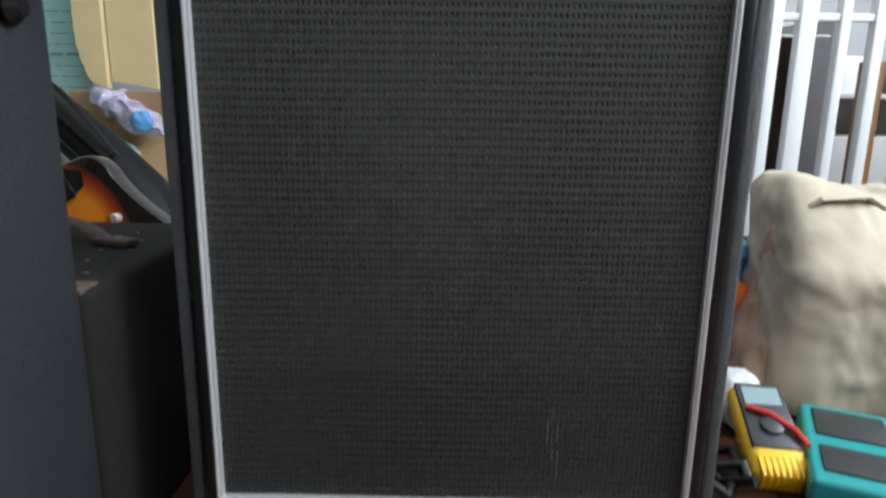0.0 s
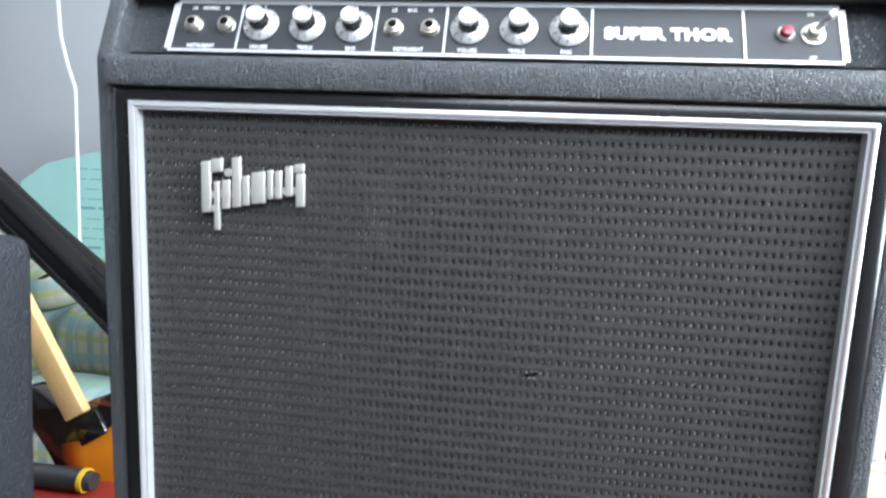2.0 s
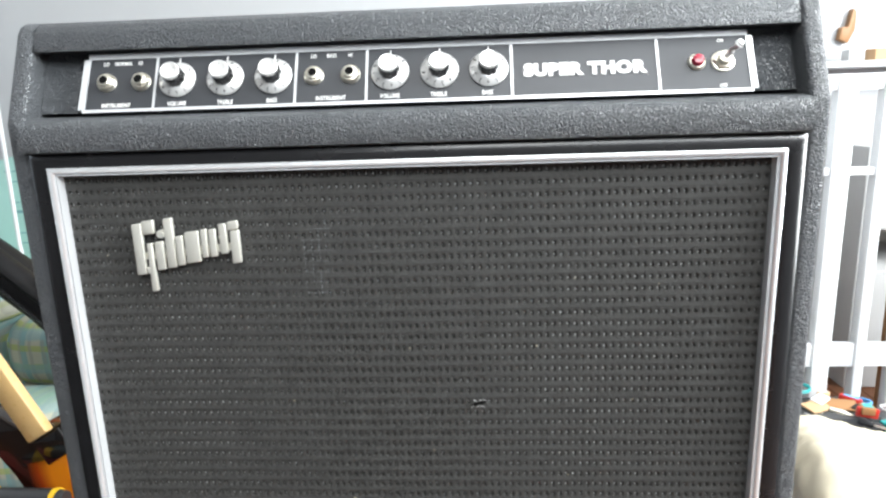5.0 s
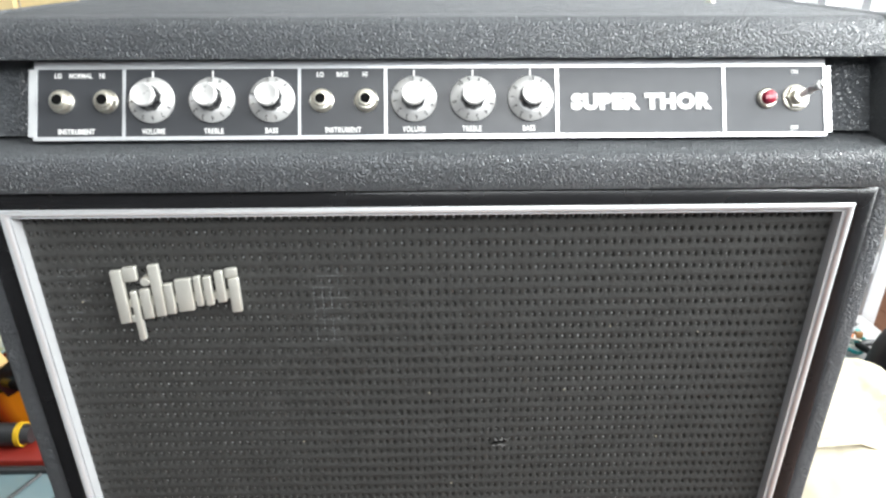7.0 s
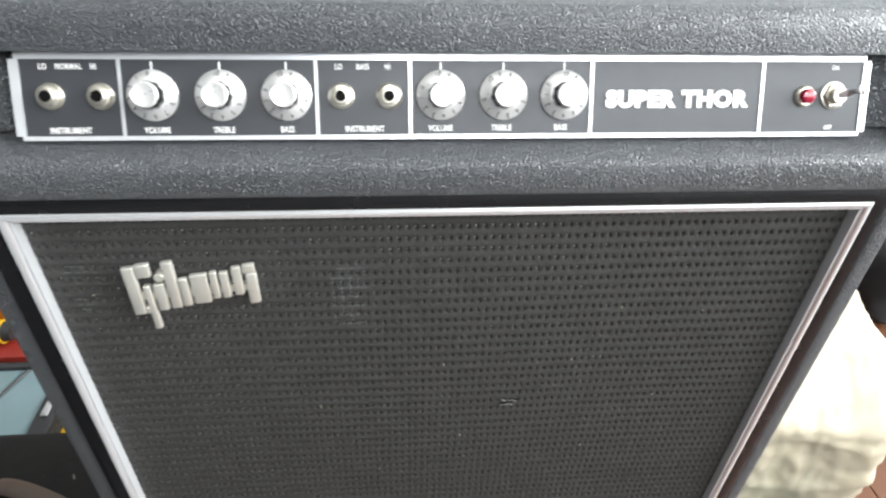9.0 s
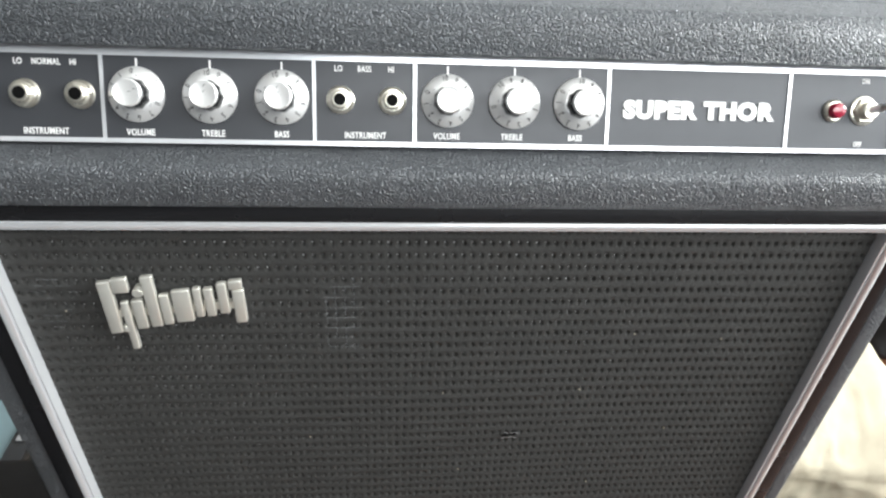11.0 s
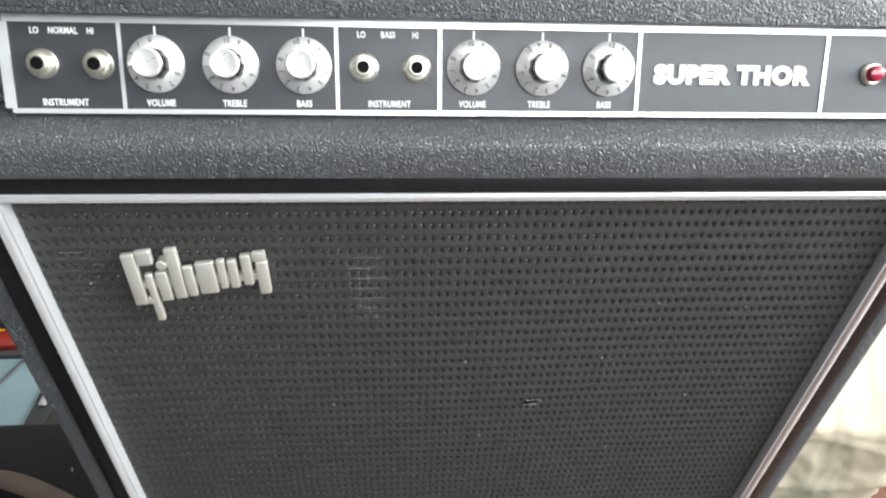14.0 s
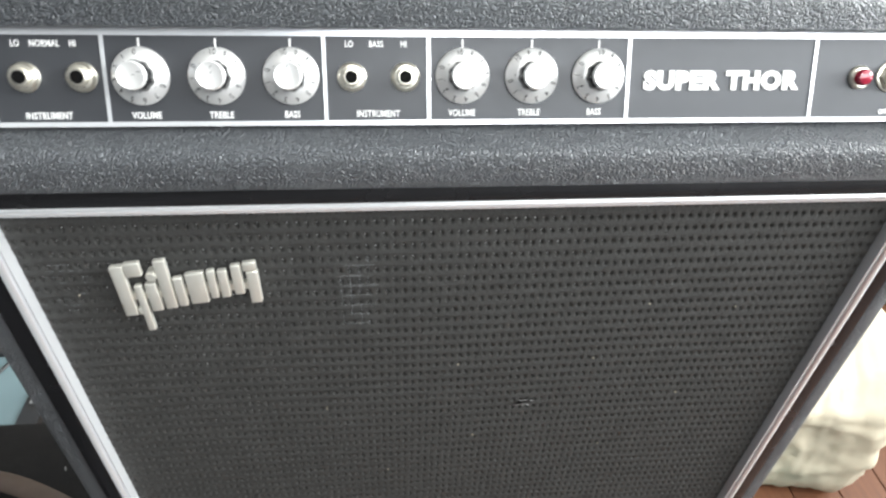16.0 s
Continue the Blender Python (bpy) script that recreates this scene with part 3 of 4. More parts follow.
first = knob(*KNOBS[0])
grip = part("grip", gear([(0.0068, 0.0044), (0.0066, 0.006), (0.0060, 0.0132), (0.0055, 0.0138)], 9, 0.08), KNOB_BLACK, first, "fluted black grip", angle=40)
cap = part("cap", lathe([(0.0058, 0.0130), (0.0058, 0.0150), (0.0053, 0.0155), (0.0051, 0.0154)], 32), ALU, first, "bright aluminium cap")
nums = None
for i in range(11):
    a = radians(60 + 30 * i)
    m = Matrix.Translation((0.0097 * math.cos(a), 0.0097 * math.sin(a), 0.0034)) @ Matrix.Rotation(a - math.pi / 2, 4, "Z") @ Matrix.Rotation(radians(-28), 4, "X")
    nums = join(nums, letters(str(i), 0.0035, m, 0.0002, -0.00002, 0.85))
part("dial_scale", nums, INK_BLACK, first, "black numerals", smooth=False)
for x, turn in KNOBS[1:]:
    k = copy_thing(first, Matrix())
    k.matrix_basis = on_panel(x, 0.0012) @ Matrix.Rotation(radians(turn), 4, "Z") @ Matrix.Diagonal((1.10, 1.10, 0.93, 1))


def jack(x):
    j = part("jack_socket", moved(lathe([(0.0068, 0), (0.0068, 0.0006), (0.0060, 0.0012)], 24), Matrix()), NICKEL, plate, "nickel jack socket with hexagonal nut")
    j.matrix_basis = on_panel(x, 0.0008)
    part("nut", lathe([(0.0063, 0.0010), (0.0063, 0.0026), (0.0055, 0.0036), (0.0046, 0.0038)], 28), NICKEL, j)
    part("sleeve", lathe([(0.0044, 0.0030), (0.0044, 0.0052), (0.0038, 0.0056), (0.0030, 0.0056)], 24), NICKEL, j)
    part("bore", lathe([(0.0029, 0.0050), (0.0029, 0.0058)], 20), HOLE, j, "dark socket bore")
    return j


for x in (-0.2076, -0.1830, -0.0619, -0.0368):
    jack(x)
lamp = part("pilot_lamp", lathe([(0.0058, 0), (0.0058, 0.0014), (0.0048, 0.0024), (0.0046, 0.0024)], 24), NICKEL, plate, "red pilot lamp in a metal bezel")
lamp.matrix_basis = on_panel(0.1928, 0.0005)
part("lens", lathe([(0.0040, 0.0022), (0.0040, 0.0044), (0.0034, 0.0056), (0.0018, 0.0062)], 24), RED_LENS, lamp, "domed red lens")
sw = part("toggle_switch", lathe([(0.0076, 0), (0.0076, 0.0008), (0.0070, 0.0012)], 24), NICKEL, plate, "chromed toggle switch")
sw.matrix_basis = on_panel(0.2096, 0.0008)
part("nut", lathe([(0.0068, 0.0010), (0.0068, 0.0026), (0.0062, 0.0032)], 6), NICKEL, sw, smooth=False)
part("bushing", lathe([(0.0046, 0.003), (0.0046, 0.0062), (0.0040, 0.0068)], 20), NICKEL, sw)
part("lever", tube([(0, 0, 0.005), (0.0022, 0.0012, 0.011), (0.0048, 0.0026, 0.0165), (0.0056, 0.003, 0.0185)], [0.0018, 0.0022, 0.0030, 0.0020], 12), ALU, sw)
screw = part("panel_screw", lathe([(0.0035, 0), (0.0033, 0.0012), (0.0020, 0.0018)], 16), NICKEL, amp)
screw.matrix_basis = Matrix.Translation((0.205, 0.15, 0.9740))
for x in (-0.22, 0.22):
    for y in (0.05, 0.25):
        part("rubber_foot", moved(lathe([(0.018, 0), (0.019, 0.004), (0.017, 0.0302)], 20), Matrix.Translation((x, y, 0))), DARK_PLASTIC, amp)

# ---- left of the amplifier ----
cab = thing("speaker_cabinet", "low worn black speaker cabinet lying on the floor", "speaker cabinet")
part("body", box((-0.86, -0.045, 0.004), (-0.334, 0.298, 0.300), 0.012, 3), VINYL_OLD, cab)
strap = []
for k in range(13):
    t = k / 12
    strap.append((-0.555 + 0.150 * t, 0.21 - 0.065 * t, 0.303 + 0.020 * math.sin(math.pi * min(1, t * 1.1)) ** 0.8))
part("handle", tube(strap, [0.012] * 13, 10, 0.35), LEATHER, cab, "worn leather carrying handle")
part("handle_end", moved(box((-0.026, -0.012, 0), (0.026, 0.012, 0.009), 0.003), Matrix.Translation((-0.405, 0.146, 0.300)) @ Matrix.Rotation(radians(-20), 4, "Z")), LEATHER, cab, "scuffed tan handle end cap")
part("screw", moved(lathe([(0.004, 0), (0.004, 0.0015), (0.002, 0.0022)], 12), Matrix.Translation((-0.400, 0.144, 0.3092))), GREY, cab)
for k in range(14):
    part("scratch", moved(box((-0.0035, -0.0006, 0), (0.0035, 0.0006, 0.0004)), Matrix.Translation((-0.37 - 0.022 * (k % 7) - 0.006 * math.sin(k * 2.1), 0.02 + 0.05 * (k % 5), 0.3002)) @ Matrix.Rotation(k * 1.3, 4, "Z")), GREY, cab)
part("corner_wear", moved(box((-0.012, -0.016, -0.004), (0.012, 0.016, 0.0012), 0.001), Matrix.Translation((-0.352, -0.028, 0.300))), LEATHER, cab, "bare worn corner")

near = thing("black_amp_cabinet", "black vinyl amp cabinet standing on the floor", "amp cabinet")
part("body", box((-0.70, -0.42, 0.004), (-0.320, -0.075, 0.566), 0.008, 3), VINYL_DARK, near)
part("handle_button", moved(lathe([(0.010, 0), (0.012, 0.006), (0.006, 0.014)], 16), Matrix.Translation((-0.3202, -0.125, 0.532)) @ Matrix.Rotation(radians(90), 4, "Y")), GLOSS, near, "glossy black handle button")

mon = thing("small_speaker", "small black speaker box on an amp cabinet", "speaker")
sb = box((-0.60, -0.30, 0.5662), (-0.262, -0.085, 0.79), 0.012, 3)
for v in sb.verts:
    v.co.x += (v.co.z - 0.566) / 0.22 * 0.010
part("body", sb, VINYL_DARK, mon)
part("edge_seam", tube([(-0.2585, -0.20, 0.575), (-0.2545, -0.20, 0.68), (-0.2505, -0.20, 0.781)], 0.0025, 8), DARK_PLASTIC, mon, "raised black seam")

# organiser case, red box and torch behind the low cabinet
org = thing("organiser_case", "black plastic organiser case with a pale ribbed lid", "storage case")
part("body", box((-1.00, 0.312, 0.0), (-0.590, 0.525, 0.182), 0.008), DARK_PLASTIC, org)
for lo, hi in (((-1.00, 0.312), (-0.590, 0.326)), ((-1.00, 0.511), (-0.590, 0.525)), ((-1.00, 0.3262), (-0.985, 0.5108)), ((-0.622, 0.3262), (-0.590, 0.5108))):
    part("rim", box((*lo, 0.1822), (*hi, 0.2000), 0.004), DARK_PLASTIC, org)
part("lid", box((-0.984, 0.3264, 0.1822), (-0.623, 0.5106, 0.1940), 0.004), CLEAR, org, "pale blue grey translucent lid")
for x in (-0.93, -0.86, -0.79, -0.72):
    part("rib", tube([(x, 0.330, 0.196), (x + 0.002, 0.40, 0.1965), (x + 0.045, 0.507, 0.196)], 0.0028, 6), DARK_PLASTIC, org)
part("latch", box((-0.5898, 0.385, 0.10), (-0.578, 0.445, 0.168), 0.004), YELLOW, org, "yellow plastic latch")
part("catch", box((-0.612, 0.40, 0.2002), (-0.600, 0.43, 0.205), 0.002), GREY, org, "small metal catch")
redbox = thing("red_tool_box", "dark red plastic tool box on the floor", "tool box")
part("body", box((-1.06, 0.540, 0), (-0.66, 0.620, 0.172), 0.008), DARK_RED, redbox)
part("lid", box((-1.065, 0.535, 0.1722), (-0.655, 0.625, 0.200), 0.006), DARK_RED, redbox)
part("latch", box((-0.80, 0.527, 0.15), (-0.76, 0.5348, 0.190), 0.002), YELLOW, redbox, "yellow latch")
torch = thing("torch", "dark torch with yellow rings lying on a tool box", "torch")
part("barrel", tube([(-0.86, 0.580, 0.2225), (-0.745, 0.578, 0.2225)], 0.0205, 18), DARK_PLASTIC, torch)
part("ring", tube([(-0.7445, 0.578, 0.2225), (-0.736, 0.578, 0.2225)], 0.022, 18), YELLOW, torch, "yellow end ring")
part("tail_cap", tube([(-0.7355, 0.578, 0.2225), (-0.722, 0.578, 0.2225)], [0.019, 0.016], 18), DARK_PLASTIC, torch)
part("head", tube([(-0.8605, 0.58, 0.2235), (-0.895, 0.582, 0.2235)], [0.022, 0.023], 18), YELLOW, torch, "yellow head")

# guitar leaning behind the cabinet
GUIT = Matrix.Translation((-0.745, 0.68, 0.214)) @ Matrix.Rotation(radians(-32), 4, "Y") @ Matrix.Rotation(radians(-6), 4, "X") @ Matrix.Scale(1.1, 4)
gtr = thing("electric_guitar", "sunburst electric guitar with maple neck leaning behind a cabinet", "guitar")
gtr.matrix_basis = GUIT
outline = [(-0.028, 0.12), (-0.045, 0.135), (-0.07, 0.19), (-0.095, 0.20), (-0.11, 0.17), (-0.115, 0.12), (-0.105, 0.05), (-0.12, -0.02), (-0.15, -0.09), (-0.145, -0.14), (-0.10, -0.175), (0, -0.185),
           (0.10, -0.175), (0.145, -0.14), (0.15, -0.09), (0.12, -0.02), (0.105, 0.04), (0.106, 0.065), (0.098, 0.09), (0.08, 0.105), (0.06, 0.11), (0.045, 0.112), (0.028, 0.115)]
for _ in range(2):
    cut = []
    for p, q in zip(outline, outline[1:] + outline[:1]):
        cut += [(0.75 * p[0] + 0.25 * q[0], 0.75 * p[1] + 0.25 * q[1]), (0.25 * p[0] + 0.75 * q[0], 0.25 * p[1] + 0.75 * q[1])]
    outline = cut
body = part("body", prism(outline, "y", -0.022, 0.022, 0.006, 3), SUNBURST, gtr, "sunburst lacquered body")
part("pickguard", prism([(-0.085, 0.15), (-0.03, 0.128), (0.028, 0.108), (0.060, 0.085), (0.05, 0.06), (0.03, 0.055), (-0.03, 0.06), (-0.07, 0.075)], "y", -0.0250, -0.0221), GLOSS_BLACK, gtr, "glossy black pickguard")
part("neck", prism([(-0.022, 0.10), (0.022, 0.10), (0.018, 0.62), (-0.018, 0.62)], "y", -0.046, -0.0255, 0.004), MAPLE, gtr, "pale maple neck")
part("headstock", prism([(-0.022, 0.62), (0.022, 0.62), (0.05, 0.68), (0.035, 0.80), (-0.02, 0.78), (-0.03, 0.66)], "y", -0.044, -0.029, 0.002), MAPLE, gtr)
part("neck_plate", box((-0.030, -0.0300, 0.050), (0.030, -0.0251, 0.098), 0.003), GLOSS_BLACK, gtr, "black block at the neck joint")
part("strap_button", moved(lathe([(0.004, 0), (0.006, 0.010), (0.003, 0.013)], 12), Matrix.Translation((-0.092, 0, 0.198)) @ Matrix.Rotation(radians(-30), 4, "Y")), ALU, gtr, "chrome strap button")
for x in (-0.06, 0.07):
    part("control", moved(lathe([(0.009, 0), (0.009, 0.010), (0.006, 0.013)], 16), Matrix.Translation((x, -0.022, -0.02)) @ Matrix.Rotation(radians(90), 4, "X")), ALU, gtr, "chrome control")

# padded gig bag lying slantwise against the cushions
bag = thing("gig_bag", "padded black nylon gig bag leaning against cushions", "gig bag")
part("bag_body", tube([(-1.64, 1.13, 0.93), (-1.52, 1.12, 0.82), (-1.38, 1.11, 0.70), (-1.24, 1.10, 0.585), (-1.065, 1.09, 0.45), (-0.94, 1.08, 0.345), (-0.82, 1.07, 0.22), (-0.73, 1.06, 0.11)], [0.03, 0.052, 0.058, 0.060, 0.064, 0.070, 0.080, 0.06], 18, 0.9), NYLON, bag)
part("pocket", tube([(-1.47, 1.09, 0.825), (-1.22, 1.06, 0.625), (-1.02, 1.04, 0.465), (-0.87, 1.03, 0.32)], [0.024, 0.030, 0.032, 0.028], 12, 0.7), NYLON, bag, "padded side pocket")
part("zip", tube([(-1.46, 1.05, 0.765), (-1.2, 1.028, 0.555), (-1.0, 1.01, 0.385), (-0.88, 1.0, 0.27)], 0.004, 6), GLOSS, bag)
part("carry_strap", tube([(-1.03, 1.02, 0.53), (-0.96, 1.0, 0.485), (-0.88, 1.0, 0.39), (-0.84, 1.01, 0.33)], 0.008, 8, 0.5), NYLON, bag)

sofa = thing("sofa", "sofa with pale plaid cushions in green and teal", "sofa")
part("seat", box((-2.0, 0.90, 0.02), (-0.92, 1.119, 0.13), 0.02, 3), PLAID, sofa)
for k, x in enumerate((-1.75, -1.42, -1.10)):
    part("cushion", lumpy(pillow((x, 1.0, 0.175), (0.33, 0.22, 0.11), 3.0, 14), 0.012, 7, k + 9), PLAID, sofa, "stuffed plaid cushion")
part("base", box((-2.0, 1.12, 0.02), (-0.55, 1.56, 0.16), 0.02, 3), PLAID, sofa)
for k, (x, z, w, h) in enumerate(((-1.50, 0.24, 0.34, 0.20), (-1.16, 0.25, 0.34, 0.22), (-1.62, 0.43, 0.36, 0.20), (-1.46, 0.40, 0.30, 0.16))):
    part("cushion", lumpy(pillow((x, 1.34 + 0.02 * (k % 2), z), (w, 0.38, h), 3.2, 16), 0.012, 7, k), PLAID, sofa, "stuffed plaid cushion")

belt = thing("leather_strap", "brown leather strap looped over cushions", "strap")
part("strap_band", tube([(-1.24, 1.10, 0.47), (-1.18, 1.08, 0.50), (-1.10, 1.08, 0.49), (-1.07, 1.09, 0.43), (-1.10, 1.10, 0.38)], 0.014, 8, 0.25), LEATHER, belt)

poster = thing("printed_board", "mint green printed board with lines of small type", "printed board")
pb = prism([(-1.72, 0.30), (-1.20, 0.30), (-1.20, 0.80), (-1.42, 0.80), (-1.60, 0.755), (-1.70, 0.69)], "y", 1.58, 1.592)
part("board", pb, MINT, poster)
bars = None
for k in range(11):
    z = 0.74 - 0.034 * k
    x = -1.50 + 0.02 * (k % 3)
    while x < -1.24:
        w = random.uniform(0.02, 0.07)
        bars = box((x, 1.5785, z), (x + w, 1.5795, z + (0.009 if k in (4, 8) else 0.0032)), bm=bars)
        x += w + 0.012
part("print", bars, material("dark_green_print", (0.16, 0.34, 0.36), 0.6), poster, "lines of unreadable dark type", smooth=False)["kind"] = "stuff"

foam = thing("foam_board", "two beige foam boards with a serrated edge", "foam board")
for k, (a, b) in enumerate(((-1.200, -1.108), (-1.103, -0.955))):
    edge = [(b, 0.50), (b, 1.0), (a, 1.0)]
    n = 22
    for i in range(n):
        z = 1.0 - 0.5 * i / n
        edge.append((a + (0.004 if i % 2 else 0) + (0.05 * ((i - 14) / 8) ** 2 if i > 14 and k == 0 else 0), z))
    part("board", prism(edge, "y", 1.50 + 0.02 * k, 1.53 + 0.02 * k, 0.0), FOAM, foam)

carton = thing("cardboard_box", "brown cardboard box on the sofa", "box")
part("box_body", box((-1.22, 1.50, 0.161), (-0.86, 1.56, 0.455), 0.003), CARD, carton)
part("flap", moved(box((-0.17, 0, 0), (0.17, 0.004, 0.10)), Matrix.Translation((-1.04, 1.49, 0.40)) @ Matrix.Rotation(radians(25), 4, "X")), CARD, carton)
sack = thing("plastic_bag", "crumpled translucent plastic bag with a blue patch", "plastic bag")
part("film", moved(lumpy(pillow((0, 0, 0), (0.24, 0.10, 0.07), 2.4, 28), 0.035, 22, 5), Matrix.Translation((-1.015, 1.43, 0.425)) @ Matrix.Rotation(radians(28), 4, "Y")), FILM, sack)
part("patch", lumpy(pillow((-0.950, 1.385, 0.405), (0.055, 0.05, 0.06), 2.6, 12), 0.016, 30), BLUE, sack, "blue printed patch")

cord = thing("white_cable", "thin white cable hanging down from the ceiling", "cable")
part("lead", tube([(-1.47, 1.50, 2.499), (-1.47, 1.50, 1.40), (-1.463, 1.50, 1.165), (-1.445, 1.50, 1.08), (-1.42, 1.50, 1.00), (-1.424, 1.50, 0.80), (-1.430, 1.50, 0.52), (-1.430, 1.51, 0.42)], 0.006, 8), WHITE_PAINT, cord)

# ---- right of the amplifier ----
cloth = thing("canvas_bag", "slumped cream canvas bag with tan side on the floor", "bag")


def creased(bm, amount, scale, seed, stretch=(1, 1, 1)):
    """Pushes the skin out along sharp folds."""
    bm.normal_update()
    for v in bm.verts:
        p = Vector([v.co[i] * stretch[i] for i in range(3)]) * scale + Vector((seed, seed, 0))
        f = 0.0
        for k, g in ((1.0, 1.0), (2.1, 0.45), (4.3, 0.2)):
            f += g * (1 - abs(noise.noise(p * k)) * 2.2) ** 3
        v.co += v.normal * amount * f
    return bm


bm = pillow((0.0, 0.0, 0.0), (0.290, 0.26, 0.345), 8.0, 72)
for v in bm.verts:
    h = (v.co.z + 0.1625) / 0.325
    v.co.x *= 1.0 - 0.10 * h - 0.22 * max(0.0, h - 0.62) * (1 if v.co.x > 0 else 0.2)
    v.co.y += 0.02 * h + 0.30 * max(0.0, h - 0.66)
    v.co.z -= 0.03 * max(0.0, h - 0.5) * (1 + math.sin(v.co.x * 24 + 0.6))
creased(bm, 0.007, 5.0, 3, (1.0, 1.0, 0.7))
creased(bm, 0.0055, 11, 11, (0.5, 1.0, 1.4))
creased(bm, 0.0022, 26, 4, (1.2, 1.0, 0.6))
moved(bm, Matrix.Translation((0.660, 0.41, 0.170)) @ Matrix.Rotation(radians(-10), 4, "Z"))
zmin = min(v.co.z for v in bm.verts)
for v in bm.verts:
    v.co.z = max(0.001, v.co.z - zmin - 0.01)
part("bag_body", bm, CANVAS, cloth, angle=80)
gm = pillow((0, 0, 0), (0.040, 0.15, 0.26), 4.0, 40)
for v in gm.verts:
    v.co.x -= 0.11 * max(0.0, (0.135 - v.co.z) / 0.27 - 0.35)
creased(gm, 0.011, 9, 7, (1, 1, 1.3))
part("side_gusset", moved(gm, Matrix.Translation((0.548, 0.425, 0.140))), CANVAS_TAN, cloth, "crumpled tan side gusset", angle=80)
part("handle", tube([(0.54, 0.42, 0.30), (0.57, 0.40, 0.332), (0.64, 0.40, 0.338), (0.71, 0.42, 0.30)], 0.010, 8, 0.4), CANVAS, cloth)

wad = thing("paper_wad", "crumpled white paper beside the canvas bag", "paper")
wm = pillow((0.430, 0.305, 0.042), (0.060, 0.055, 0.080), 3.0, 20)
creased(wm, 0.003, 22, 5)
wz = min(v.co.z for v in wm.verts)
for v in wm.verts:
    v.co.z -= wz - 0.001
part("crumpled_sheet", wm, WHITE_PAINT, wad, angle=30)

mm = thing("multimeter", "yellow and black digital multimeter lying on the floor", "multimeter")
MM = Matrix.Translation((0.420, 0.185, 0.046)) @ Matrix.Rotation(radians(-8), 4, "Z") @ Matrix.Rotation(radians(21), 4, "X") @ Matrix.Diagonal((0.84, 0.84, 0.9, 1))
mm.matrix_basis = MM
part("case", box((-0.044, -0.095, -0.022), (0.044, 0.095, 0.020), 0.018, 4), YELLOW, mm, "ribbed yellow rubber holster")
part("face", box((-0.036, -0.045, 0.015), (0.036, 0.088, 0.0235), 0.003), DARK_PLASTIC, mm, "dark front face")
part("display", box((-0.028, 0.040, 0.0236), (0.028, 0.078, 0.0245)), CLEAR, mm, "grey display")
part("dial", moved(lathe([(0.017, 0.0236), (0.017, 0.029), (0.012, 0.031)], 24), Matrix.Translation((0, -0.005, 0))), DARK_PLASTIC, mm)
for k in range(8):
    part("rib", box((-0.034 + k * 0.009, -0.0965, -0.012), (-0.029 + k * 0.009, -0.060, 0.0215), 0.002), YELLOW, mm)
part("test_lead", tube([(-0.03, 0.03, 0.027), (0.0, 0.015, 0.030), (0.03, -0.015, 0.030), (0.043, -0.04, 0.026)], 0.005, 8), RED, mm, "red test probe")

tc = thing("teal_case", "teal plastic tool case with dark windows", "tool case")
tc.matrix_basis = Matrix.Translation((0.542, 0.145, 0.0)) @ Matrix.Rotation(radians(-24), 4, "Z")
part("body", box((-0.085, -0.12, 0.004), (0.13, 0.10, 0.055), 0.008, 3), TEAL, tc)
for a, b in ((-0.095, -0.03), (0.0, 0.08)):
    part("panel", box((-0.07, a, 0.0552), (0.015, b, 0.058), 0.002), DARK_PLASTIC, tc, "dark inset window")
part("cover", box((0.03, -0.11, 0.0552), (0.12, 0.09, 0.060), 0.003), GLOSS, tc, "glossy black cover with print")
bars = None
for k in range(6):
    bars = box((0.045, -0.09 + k * 0.026, 0.0602), (0.045 + 0.05 * (0.6 + 0.4 * (k % 2)), -0.084 + k * 0.026, 0.0606), bm=bars)
part("print", bars, WHITE_INK, tc, "unreadable white print", smooth=False)

paper = thing("paper_roll", "white paper roll on the floor", "paper roll")
part("roll", moved(lathe([(0.028, -0.05), (0.029, 0), (0.028, 0.05)], 24), Matrix.Translation((0.425, 0.31, 0.030)) @ Matrix.Rotation(radians(80), 4, "X")), WHITE_PAINT, paper)
leads = thing("cable_tangle", "tangle of dark test cables on the floor", "cables")
for j in range(5):
    pts = [(0.335 + 0.06 * math.sin(j + k * 0.9) * 0.6, 0.10 + 0.035 * k, 0.008 + 0.012 * ((j + k) % 3)) for k in range(8)]
    part("lead", tube(pts, 0.006, 8), DARK_PLASTIC if j % 2 else NYLON, leads)

crate = thing("blue_crate", "blue plastic crate behind the bag", "crate")
part("body", box((0.45, 0.55, 0.002), (0.55, 0.65, 0.20), 0.01, 2), BLUE, crate)
part("rim", box((0.44, 0.54, 0.2002), (0.558, 0.658, 0.225), 0.006, 2), BLUE, crate)
pb2 = thing("purple_pouch", "purple fabric pouch beside the crate", "pouch")
part("pouch_body", lumpy(pillow((0.455, 0.50, 0.052), (0.12, 0.14, 0.11), 2.8, 14), 0.01, 14), PURPLE, pb2)
ob2 = thing("orange_pouch", "small orange pouch on the floor", "pouch")
part("pouch_body", lumpy(pillow((0.50, 0.52, 0.137), (0.06, 0.06, 0.06), 2.8, 12), 0.006, 20), ORANGE, ob2)

